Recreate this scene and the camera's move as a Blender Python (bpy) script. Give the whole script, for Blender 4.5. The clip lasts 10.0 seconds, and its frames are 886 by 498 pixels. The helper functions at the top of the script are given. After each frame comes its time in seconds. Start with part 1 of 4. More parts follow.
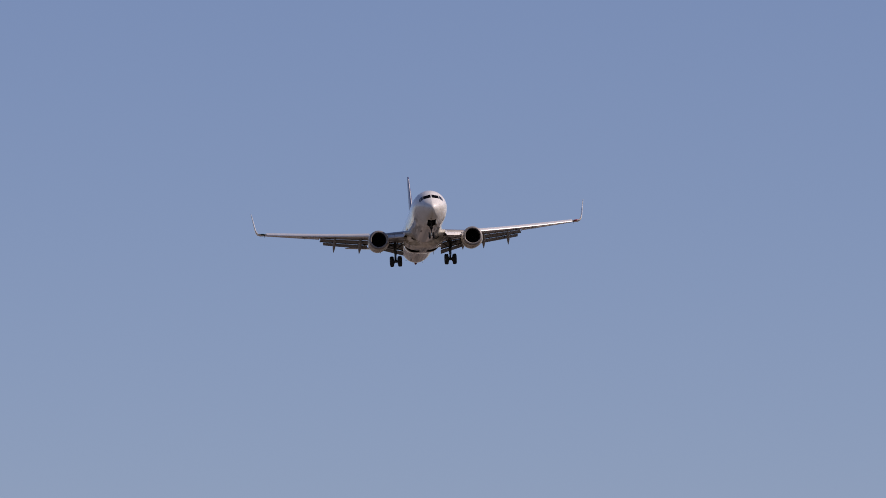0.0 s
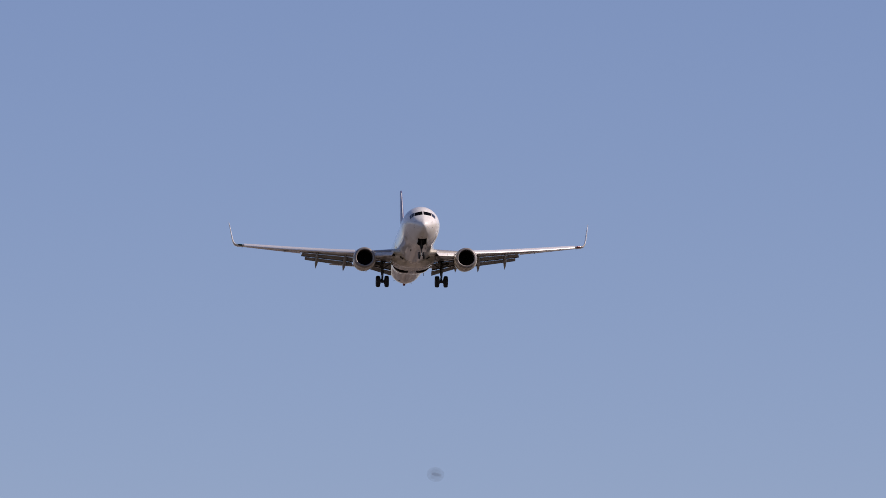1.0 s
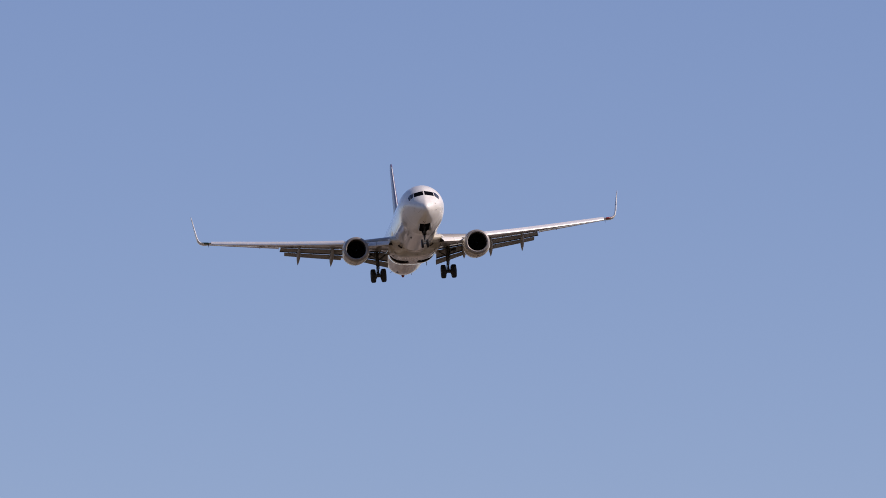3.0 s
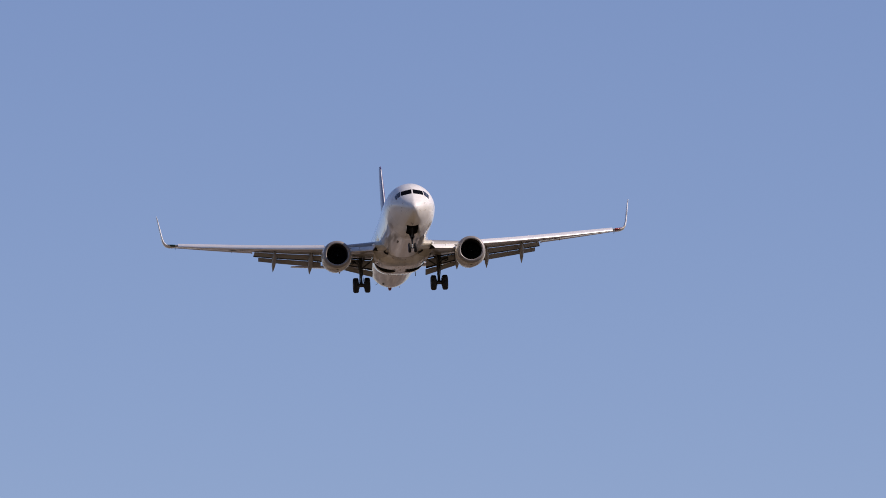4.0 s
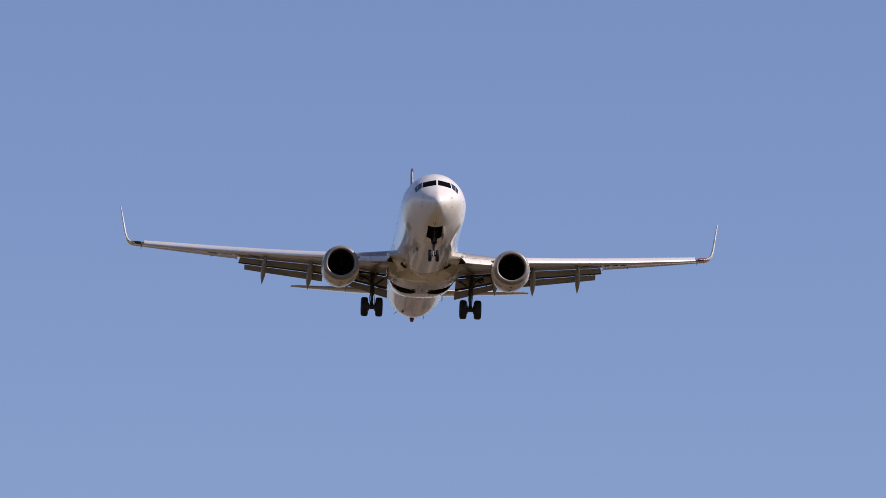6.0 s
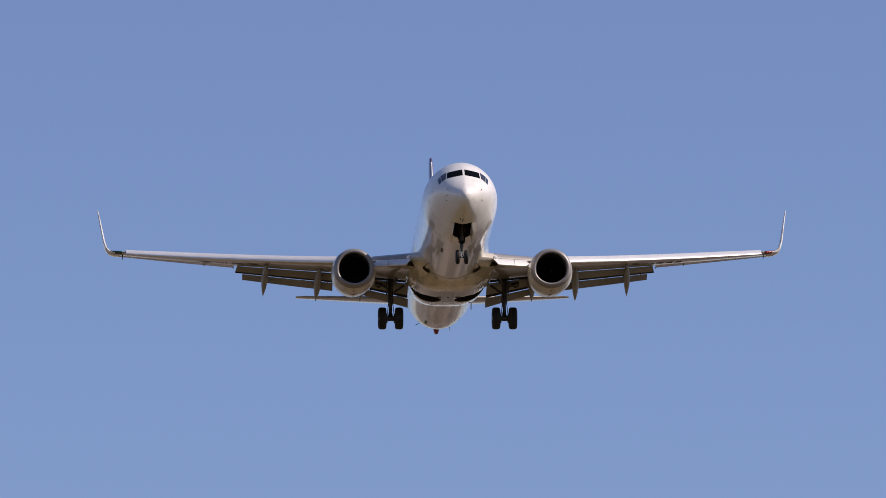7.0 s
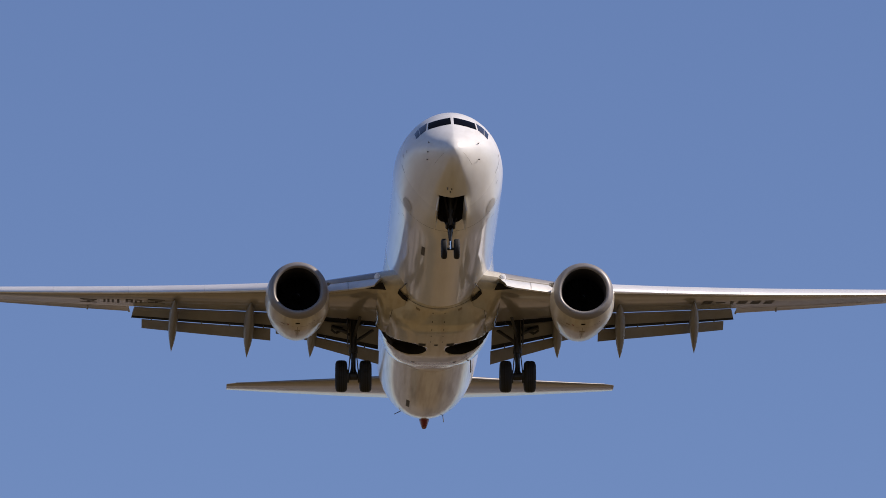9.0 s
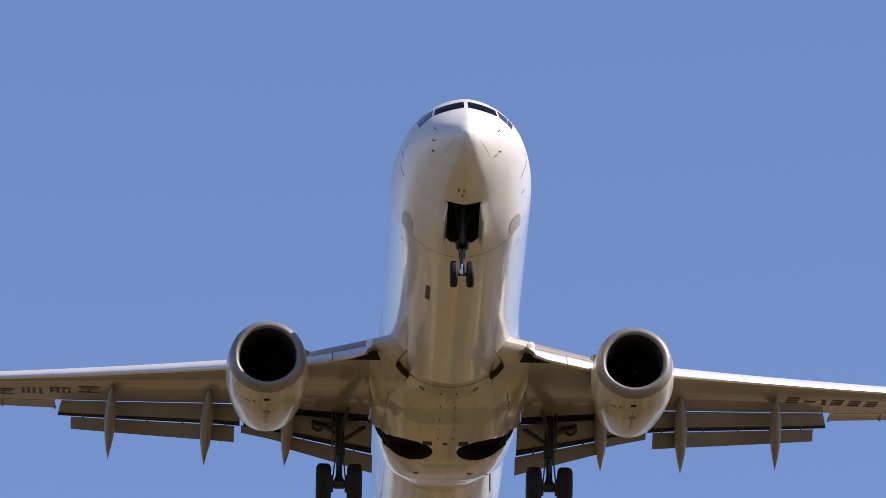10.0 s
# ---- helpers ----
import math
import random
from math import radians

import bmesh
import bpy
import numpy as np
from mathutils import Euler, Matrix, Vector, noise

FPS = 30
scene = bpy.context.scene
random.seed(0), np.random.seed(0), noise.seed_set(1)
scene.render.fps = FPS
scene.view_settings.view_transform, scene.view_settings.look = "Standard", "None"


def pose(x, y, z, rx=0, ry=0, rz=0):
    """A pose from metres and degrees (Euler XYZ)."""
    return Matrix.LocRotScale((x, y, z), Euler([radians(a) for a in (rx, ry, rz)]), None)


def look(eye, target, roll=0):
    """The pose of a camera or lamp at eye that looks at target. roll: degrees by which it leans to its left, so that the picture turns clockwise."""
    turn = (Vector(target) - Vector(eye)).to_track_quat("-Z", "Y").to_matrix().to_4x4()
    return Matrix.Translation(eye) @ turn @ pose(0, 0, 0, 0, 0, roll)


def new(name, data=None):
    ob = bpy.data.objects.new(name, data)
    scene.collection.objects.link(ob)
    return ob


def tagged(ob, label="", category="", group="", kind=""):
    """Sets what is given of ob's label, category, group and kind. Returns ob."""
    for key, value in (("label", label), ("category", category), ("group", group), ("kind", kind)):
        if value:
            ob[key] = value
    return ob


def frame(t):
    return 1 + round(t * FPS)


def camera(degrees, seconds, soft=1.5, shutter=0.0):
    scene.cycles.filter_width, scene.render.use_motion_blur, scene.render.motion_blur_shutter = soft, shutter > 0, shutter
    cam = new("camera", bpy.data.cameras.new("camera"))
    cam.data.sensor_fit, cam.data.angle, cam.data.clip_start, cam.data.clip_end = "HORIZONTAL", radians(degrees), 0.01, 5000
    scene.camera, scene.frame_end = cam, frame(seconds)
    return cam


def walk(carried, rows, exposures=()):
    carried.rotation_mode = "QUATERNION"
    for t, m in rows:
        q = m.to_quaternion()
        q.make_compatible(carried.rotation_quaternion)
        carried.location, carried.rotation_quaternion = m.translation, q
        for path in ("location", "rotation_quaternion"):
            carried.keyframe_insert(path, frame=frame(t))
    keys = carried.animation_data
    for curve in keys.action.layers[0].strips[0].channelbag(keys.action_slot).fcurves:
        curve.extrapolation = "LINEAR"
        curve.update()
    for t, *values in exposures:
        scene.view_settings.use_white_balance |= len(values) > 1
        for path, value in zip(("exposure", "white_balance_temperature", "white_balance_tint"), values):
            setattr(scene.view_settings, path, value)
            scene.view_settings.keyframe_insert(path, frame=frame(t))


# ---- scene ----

SECONDS = 10.0
EYE = (0.0, 0.0, 1.7)          # a standing viewer under the approach path

# seconds, azimuth (to the right of +Y) and elevation of the view, in degrees
CAM_ROWS = [
    (0.0, -0.701, 6.842),
    (0.2, -0.672, 6.871),
    (0.3, -0.664, 6.884),
    (0.5, -0.665, 6.940),
    (0.7, -0.682, 7.091),
    (0.8, -0.697, 7.180),
    (1.0, -0.703, 7.288),
    (1.2, -0.711, 7.382),
    (1.5, -0.732, 7.507),
    (1.7, -0.741, 7.567),
    (2.0, -0.747, 7.644),
    (2.2, -0.751, 7.715),
    (2.5, -0.800, 7.826),
    (2.7, -0.840, 7.899),
    (3.8, -0.907, 8.467),
    (4.0, -0.911, 8.607),
    (4.2, -0.903, 8.711),
    (4.5, -0.913, 8.899),
    (4.7, -0.942, 9.015),
    (4.8, -0.967, 9.076),
    (5.0, -1.040, 9.221),
    (5.2, -1.102, 9.459),
    (6.3, -1.509, 10.459),
    (6.5, -1.594, 10.662),
    (6.7, -1.685, 10.963),
    (6.8, -1.731, 11.115),
    (7.0, -1.797, 11.347),
    (7.2, -1.841, 11.658),
    (7.3, -1.855, 11.857),
    (7.5, -1.873, 12.233),
    (7.7, -1.887, 12.562),
    (7.8, -1.891, 12.733),
    (8.0, -1.922, 13.131),
    (8.2, -1.989, 13.500),
    (8.3, -2.055, 13.677),
    (8.5, -2.226, 14.031),
    (8.6, -2.298, 14.200),
    (8.7, -2.361, 14.346),
    (8.8, -2.425, 14.519),
    (8.9, -2.476, 14.851),
    (9.0, -2.534, 15.228),
    (9.1, -2.596, 15.655),
    (9.2, -2.671, 16.143),
    (9.3, -2.738, 16.437),
    (9.4, -2.823, 16.726),
    (9.5, -2.912, 17.033),
    (9.7, -3.119, 17.903),
    (9.8, -3.196, 18.336),
    (10.0, -3.391, 19.152),
]
# seconds, stops, white balance and tint: the camera's own settings drift
EXPOSURES = [(0.0, -0.42, 6480, 34.5), (1.0, -0.25, 6470, 34.5), (2.5, -0.14, 6450, 33.5), (5.0, -0.08, 6400, 32.3), (7.0, -0.04, 6350, 30), (7.5, -0.03, 6315, 28.8),
             (8.0, -0.07, 6265, 27.6), (8.5, -0.14, 6225, 27.3), (8.7, -0.16, 6230, 27.3), (9.0, -0.05, 6245, 27.5), (9.5, 0.20, 6255, 27.8), (10.0, 0.39, 6260, 28.0)]
cam = camera(5.767, SECONDS, soft=0.5)
walk(cam, [(t, pose(*EYE, 90 + el, 0, -az)) for t, az, el in CAM_ROWS],
     exposures=EXPOSURES)

# ---- light ----
SUN_EL, SUN_AZ = 40.0, 98.0   # degrees; azimuth clockwise from +Y
world = bpy.data.worlds.new("sky")
scene.world = world
world.use_nodes = True
wn = world.node_tree.nodes
sky = wn.new("ShaderNodeTexSky")
sky.sky_type = "NISHITA"
sky.sun_disc = False
sky.sun_elevation, sky.sun_rotation = radians(SUN_EL), radians(SUN_AZ)
sky.altitude, sky.air_density, sky.dust_density, sky.ozone_density = 300, 1.0, 0.2, 4.5
world.node_tree.links.new(sky.outputs[0], wn["Background"].inputs["Color"])
wn["Background"].inputs["Strength"].default_value = 0.1

sun = new("sun", bpy.data.lights.new("sun", "SUN"))
sun.data.energy, sun.data.angle, sun.data.color = 4.8, radians(0.53), (1.0, 0.935, 0.735)
sun_to = Vector((math.sin(radians(SUN_AZ)) * math.cos(radians(SUN_EL)), math.cos(radians(SUN_AZ)) * math.cos(radians(SUN_EL)), math.sin(radians(SUN_EL))))
sun.matrix_world = look(sun_to * 100, (0, 0, 0))


# ---- materials ----
def material(name, colour, rough=0.4, metal=0.0, grain=0.06, scale=1.5, bump=0.0, coat=0.0, stretch=(1, 1, 1), dirt=None, dirt_amount=0.0):
    """Paint, metal or rubber with mottling at two scales; dirt: a second colour in streaks."""
    m = bpy.data.materials.new(name)
    m.use_nodes = True
    nt = m.node_tree
    n, l = nt.nodes, nt.links
    b = n["Principled BSDF"]
    tc = n.new("ShaderNodeTexCoord")
    mp = n.new("ShaderNodeMapping")
    mp.inputs["Scale"].default_value = stretch
    l.new(tc.outputs["Object"], mp.inputs["Vector"])
    big, small = n.new("ShaderNodeTexNoise"), n.new("ShaderNodeTexNoise")
    big.inputs["Scale"].default_value, big.inputs["Detail"].default_value = scale, 6
    small.inputs["Scale"].default_value, small.inputs["Detail"].default_value = scale * 9, 4
    l.new(mp.outputs[0], big.inputs["Vector"])
    l.new(mp.outputs[0], small.inputs["Vector"])
    mix = n.new("ShaderNodeMath")
    mix.operation = "MULTIPLY_ADD"
    l.new(small.outputs["Fac"], mix.inputs[0])
    mix.inputs[1].default_value = 0.4
    l.new(big.outputs["Fac"], mix.inputs[2])
    ramp = n.new("ShaderNodeMapRange")
    ramp.inputs["From Min"].default_value, ramp.inputs["From Max"].default_value = 0.45, 0.95
    l.new(mix.outputs[0], ramp.inputs["Value"])
    col = n.new("ShaderNodeMix")
    col.data_type = "RGBA"
    lo = tuple(c * (1 - grain) for c in colour)
    hi = tuple(min(1, c * (1 + grain)) for c in colour)
    col.inputs["A"].default_value, col.inputs["B"].default_value = (*lo, 1), (*hi, 1)
    l.new(ramp.outputs[0], col.inputs["Factor"])
    out = col.outputs["Result"]
    if dirt:
        st = n.new("ShaderNodeTexNoise")
        st.inputs["Scale"].default_value, st.inputs["Detail"].default_value = 1.0, 2.5
        mp2 = n.new("ShaderNodeMapping")
        mp2.inputs["Scale"].default_value = (4.0, 0.35, 4.0)
        l.new(tc.outputs["Object"], mp2.inputs["Vector"])
        l.new(mp2.outputs[0], st.inputs["Vector"])
        r2 = n.new("ShaderNodeMapRange")
        r2.inputs["From Min"].default_value, r2.inputs["From Max"].default_value = 0.42, 0.76
        r2.inputs["To Max"].default_value = dirt_amount
        l.new(st.outputs["Fac"], r2.inputs["Value"])
        r2.name = "grime"
        c2 = n.new("ShaderNodeMix")
        c2.data_type = "RGBA"
        l.new(out, c2.inputs["A"])
        c2.inputs["B"].default_value = (*dirt, 1)
        l.new(r2.outputs[0], c2.inputs["Factor"])
        out = c2.outputs["Result"]
    l.new(out, b.inputs["Base Color"])
    rr = n.new("ShaderNodeMapRange")
    rr.inputs["To Min"].default_value, rr.inputs["To Max"].default_value = max(0.02, rough * 0.8), min(1, rough * 1.25)
    l.new(small.outputs["Fac"], rr.inputs["Value"])
    l.new(rr.outputs[0], b.inputs["Roughness"])
    b.inputs["Metallic"].default_value = metal
    if coat:
        b.inputs["Coat Weight"].default_value, b.inputs["Coat Roughness"].default_value = coat, 0.07
    if bump:
        bp = n.new("ShaderNodeBump")
        bp.inputs["Strength"].default_value, bp.inputs["Distance"].default_value = bump, 0.01
        l.new(mix.outputs[0], bp.inputs["Height"])
        l.new(bp.outputs[0], b.inputs["Normal"])
    return m


WHITE = material("white_gloss_paint", (0.775, 0.765, 0.715), 0.16, grain=0.03, scale=0.7, coat=1.0, bump=0.015, dirt=(0.34, 0.285, 0.205), dirt_amount=0.16)


def weather_coat(m, y0, y1, y2, y3):
    """Erosion dulls the clear coat towards the nose, brake dust behind the wheel wells."""
    n, l = m.node_tree.nodes, m.node_tree.links
    b = n["Principled BSDF"]
    tc, sep = n.new("ShaderNodeTexCoord"), n.new("ShaderNodeSeparateXYZ")
    l.new(tc.outputs["Object"], sep.inputs[0])
    for socket, lo, hi, worn in (("Coat Weight", 0.25, 1.0, 0.8), ("Coat Roughness", 0.35, 0.06, 1.6)):
        rng, aft, both = n.new("ShaderNodeMapRange"), n.new("ShaderNodeMapRange"), n.new("ShaderNodeMath")
        for node, (a, b_), (p, q) in ((rng, (y0, y1), (lo, hi)), (aft, (y2, y3), (1.0, worn))):
            node.inputs["From Min"].default_value, node.inputs["From Max"].default_value = a, b_
            node.inputs["To Min"].default_value, node.inputs["To Max"].default_value = p, q
            l.new(sep.outputs["Y"], node.inputs["Value"])
        both.operation = "MULTIPLY"
        l.new(rng.outputs[0], both.inputs[0])
        l.new(aft.outputs[0], both.inputs[1])
        l.new(both.outputs[0], b.inputs[socket])


weather_coat(WHITE, 2.5, 6.5, 20.5, 24.5)


def streaks_aft(m, y0, y1, lo, hi):
    """Strengthens the darker second colour's streaks along the hull, from y0 to y1."""
    n, l = m.node_tree.nodes, m.node_tree.links
    tc, sep, rng = n.new("ShaderNodeTexCoord"), n.new("ShaderNodeSeparateXYZ"), n.new("ShaderNodeMapRange")
    l.new(tc.outputs["Object"], sep.inputs[0])
    rng.inputs["From Min"].default_value, rng.inputs["From Max"].default_value = y0, y1
    rng.inputs["To Min"].default_value, rng.inputs["To Max"].default_value = lo, hi
    l.new(sep.outputs["Y"], rng.inputs["Value"])
    l.new(rng.outputs[0], n["grime"].inputs["To Max"])


streaks_aft(WHITE, 20.0, 24.0, 0.16, 0.9)
for link in list(WHITE.node_tree.nodes["Principled BSDF"].inputs["Roughness"].links):
    WHITE.node_tree.links.remove(link)
WHITE.node_tree.nodes["Principled BSDF"].inputs["Roughness"].default_value = 0.32
FAIRING = material("belly_paint", (0.57, 0.54, 0.44), 0.2, grain=0.06, scale=0.9, coat=0.9, bump=0.03, dirt=(0.34, 0.28, 0.19), dirt_amount=0.45)
GREY = material("grey_wing_paint", (0.30, 0.278, 0.24), 0.3, grain=0.12, scale=0.8, bump=0.03, coat=0.9, dirt=(0.22, 0.20, 0.17), dirt_amount=0.35)
FLAP = material("flap_paint", (0.235, 0.23, 0.22), 0.45, grain=0.08, scale=1.1, dirt=(0.18, 0.16, 0.14), dirt_amount=0.4)
SLAT = material("bare_slat_metal", (0.82, 0.81, 0.78), 0.38, metal=0.35, grain=0.05, scale=1.2)
LIP = material("polished_lip_metal", (0.27, 0.252, 0.235), 0.46, metal=0.3, grain=0.06, scale=2.0)
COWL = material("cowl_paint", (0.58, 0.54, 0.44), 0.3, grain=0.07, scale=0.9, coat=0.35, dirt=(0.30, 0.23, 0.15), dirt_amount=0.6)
# Near-black colours: shade inside bays, gaps and intakes is put into them.
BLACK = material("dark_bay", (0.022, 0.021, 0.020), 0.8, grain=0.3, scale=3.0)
DUCT = material("shaded_intake", (0.040, 0.040, 0.042), 0.7, grain=0.15, scale=3.0)
FAN_SHADE = material("shaded_fan", (0.006, 0.006, 0.006), 0.7, metal=0.0, grain=0.1, scale=4.0)
for dull in (BLACK, DUCT, FAN_SHADE):
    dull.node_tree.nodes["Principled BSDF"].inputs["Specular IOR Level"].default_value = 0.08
HOT = material("heat_stained_nozzle", (0.25, 0.21, 0.17), 0.45, metal=0.8, grain=0.2, scale=3.0)
TYRE = material("tyre_rubber", (0.013, 0.013, 0.013), 0.75, grain=0.2, scale=6.0, bump=0.1)
STEEL = material("gear_leg_paint", (0.033, 0.033, 0.032), 0.45, grain=0.15, scale=5.0, dirt=(0.03, 0.028, 0.025), dirt_amount=0.6)
CHROME = material("oleo_chrome", (0.75, 0.75, 0.75), 0.12, metal=1.0, grain=0.03, scale=5.0)
HUB = material("wheel_hub", (0.35, 0.35, 0.34), 0.45, metal=0.4, grain=0.12, scale=8.0)
GLASS = material("cockpit_glass", (0.004, 0.004, 0.005), 0.12, grain=0.1, scale=2.0)
SIDE_GLASS = material("coated_side_glass", (0.05, 0.05, 0.056), 0.12, metal=0.3, grain=0.1, scale=2.0)
GLASS.node_tree.nodes["Principled BSDF"].inputs["Specular IOR Level"].default_value = 0.01
OVAL_GREY = material("dull_grey", (0.47, 0.45, 0.41), 0.35, metal=0.1, grain=0.08, scale=3.0)
# Painted shade of the flap coves; vents and drain holes share it.
GAP_DARK = material("gap_dark", (0.012, 0.012, 0.012), 0.7, grain=0.2, scale=5.0)
LINE = material("panel_seam", (0.10, 0.095, 0.085), 0.7, grain=0.1, scale=5.0)
FAINT = material("worn_seam", (0.27, 0.22, 0.16), 0.6, grain=0.25, scale=6.0)
MARK = material("marking_paint", (0.042, 0.036, 0.032), 0.5, grain=0.1, scale=4.0)
RED = material("red_paint", (0.20, 0.018, 0.022), 0.35, grain=0.1, scale=5.0)
TAIL = material("tail_paint", (0.10, 0.035, 0.09), 0.3, grain=0.12, scale=0.6, coat=0.4)
PORT = material("red_lens", (0.22, 0.02, 0.018), 0.12, grain=0.1, scale=5.0, coat=0.5)
STARBOARD = material("dark_green_lens", (0.015, 0.05, 0.03), 0.12, grain=0.1, scale=5.0, coat=0.5)
LAMP = material("lamp_glass", (0.9, 0.9, 0.88), 0.15, metal=0.0, grain=0.03, scale=8.0)
INSECT = material("insect_shell", (0.10, 0.09, 0.08), 0.5, grain=0.3, scale=200.0)
WING_FILM = material("insect_wing", (0.25, 0.23, 0.22), 0.3, grain=0.2, scale=200.0)
WING_FILM.node_tree.nodes["Principled BSDF"].inputs["Alpha"].default_value = 0.035
INSECT.node_tree.nodes["Principled BSDF"].inputs["Alpha"].default_value = 0.10


def ground_material():
    """Dry fields, dark scrub and pale paved plots, tens of metres each, with finer mottling."""
    m = bpy.data.materials.new("dry_ground")
    m.use_nodes = True
    n, l = m.node_tree.nodes, m.node_tree.links
    tc = n.new("ShaderNodeTexCoord")
    plots = n.new("ShaderNodeTexVoronoi")
    plots.inputs["Scale"].default_value = 0.022
    l.new(tc.outputs["Object"], plots.inputs["Vector"])
    one = n.new("ShaderNodeSeparateColor")
    l.new(plots.outputs["Color"], one.inputs["Color"])
    ramp = n.new("ShaderNodeValToRGB")
    ramp.color_ramp.interpolation = "CONSTANT"
    e = ramp.color_ramp.elements
    e[0].position, e[0].color = 0.0, (0.030, 0.032, 0.012, 1)
    e[1].position, e[1].color = 0.28, (0.162, 0.096, 0.022, 1)
    for at, colour in ((0.55, (0.228, 0.139, 0.034, 1)), (0.8, (0.06, 0.052, 0.02, 1)), (0.9, (0.35, 0.275, 0.135, 1))):
        e.new(at).color = colour
    l.new(one.outputs["Red"], ramp.inputs["Fac"])
    # farther out along the approach the land turns to pale dusty plots with dark scrub
    far = n.new("ShaderNodeValToRGB")
    far.color_ramp.interpolation = "CONSTANT"
    e = far.color_ramp.elements
    e[0].position, e[0].color = 0.0, (0.038, 0.034, 0.032, 1)
    e[1].position, e[1].color = 0.26, (0.195, 0.152, 0.115, 1)
    for at, colour in ((0.55, (0.275, 0.218, 0.17, 1)), (0.8, (0.075, 0.062, 0.052, 1)), (0.88, (0.42, 0.37, 0.31, 1))):
        e.new(at).color = colour
    l.new(one.outputs["Red"], far.inputs["Fac"])
    sep = n.new("ShaderNodeSeparateXYZ")
    l.new(tc.outputs["Object"], sep.inputs[0])
    edge = n.new("ShaderNodeMapRange")
    edge.inputs["From Min"].default_value, edge.inputs["From Max"].default_value = 480.0, 850.0
    l.new(sep.outputs["Y"], edge.inputs["Value"])
    land = n.new("ShaderNodeMix")
    land.data_type = "RGBA"
    l.new(edge.outputs[0], land.inputs["Factor"])
    l.new(ramp.outputs["Color"], land.inputs["A"])
    l.new(far.outputs["Color"], land.inputs["B"])
    mid, fine = n.new("ShaderNodeTexNoise"), n.new("ShaderNodeTexNoise")
    for node, sc in ((mid, 0.07), (fine, 1.5)):
        node.inputs["Scale"].default_value, node.inputs["Detail"].default_value = sc, 6
        l.new(tc.outputs["Object"], node.inputs["Vector"])
    add = n.new("ShaderNodeMath")
    add.operation = "ADD"
    l.new(mid.outputs["Fac"], add.inputs[0])
    l.new(fine.outputs["Fac"], add.inputs[1])
    rng = n.new("ShaderNodeMapRange")
    rng.inputs["From Min"].default_value, rng.inputs["From Max"].default_value = 0.6, 1.4
    rng.inputs["To Min"].default_value, rng.inputs["To Max"].default_value = 0.37, 1.06
    l.new(add.outputs[0], rng.inputs["Value"])
    mul = n.new("ShaderNodeMix")
    mul.data_type, mul.blend_type = "RGBA", "MULTIPLY"
    mul.inputs["Factor"].default_value = 1.0
    l.new(land.outputs["Result"], mul.inputs["A"])
    l.new(rng.outputs[0], mul.inputs["B"])
    l.new(mul.outputs["Result"], n["Principled BSDF"].inputs["Base Color"])
    n["Principled BSDF"].inputs["Roughness"].default_value = 0.95
    return m


# ---- mesh helpers ----
def mesh_of(name, bm, mat, sharp=35):
    bmesh.ops.recalc_face_normals(bm, faces=bm.faces[:])
    me = bpy.data.meshes.new(name)
    bm.to_mesh(me)
    bm.free()
    me.materials.append(mat)
    me.shade_smooth()
    me.set_sharp_from_angle(angle=radians(sharp))
    return me


def part(name, bm, mat, parent, label="", sharp=35):
    if bm is None:
        return None
    ob = new(name, mesh_of(name, bm, mat, sharp))
    ob.parent = parent
    return tagged(ob, label)


def loft(sections, bm=None, caps=True, closed=True):
    bm = bm or bmesh.new()
    rings = [[bm.verts.new(p) for p in s] for s in sections]
    n = len(rings[0])
    for a, b in zip(rings, rings[1:]):
        for i in range(n if closed else n - 1):
            j = (i + 1) % n
            bm.faces.new((a[i], a[j], b[j], b[i]))
    if caps:
        bm.faces.new(rings[0])
        bm.faces.new(rings[-1])
    return bm


def tube(p, q, r0, r1=None, bm=None, n=16):
    """A round bar from p to q."""
    r1 = r0 if r1 is None else r1
    p, q = Vector(p), Vector(q)
    turn = (q - p).to_track_quat("Z", "Y").to_matrix()
    rings = [[c + turn @ Vector((r * math.cos(2 * math.pi * k / n), r * math.sin(2 * math.pi * k / n), 0)) for k in range(n)] for c, r in ((p, r0), (q, r1))]
    return loft(rings, bm)


def lathe(profile, centre, axis="x", n=32, bm=None, caps=False):
    """Turn a profile of (offset along the axis, radius) round an axis through centre."""
    c = Vector(centre)
    rings = []
    for o, r in profile:
        ring = []
        for k in range(n):
            a = 2 * math.pi * k / n
            u, v = r * math.cos(a), r * math.sin(a)
            ring.append(c + Vector((o, u, v) if axis == "x" else (u, o, v)))
        rings.append(ring)
    return loft(rings, bm, caps)


def slab(corners, thick, bm=None):
    """A flat plate on four or more corners, thickened along its normal."""
    bm = bm or bmesh.new()
    pts = [Vector(c) for c in corners]
    nrm = (pts[1] - pts[0]).cross(pts[2] - pts[0]).normalized() * thick / 2
    top, bot = [bm.verts.new(p + nrm) for p in pts], [bm.verts.new(p - nrm) for p in pts]
    bm.faces.new(top)
    bm.faces.new(bot[::-1])
    for i in range(len(pts)):
        j = (i + 1) % len(pts)
        bm.faces.new((top[i], bot[i], bot[j], top[j]))
    return bm


def box(lo, hi, bm=None):
    (a, b, c), (d, e, f) = lo, hi
    return slab([(a, b, (c + f) / 2), (d, b, (c + f) / 2), (d, e, (c + f) / 2), (a, e, (c + f) / 2)], f - c, bm)


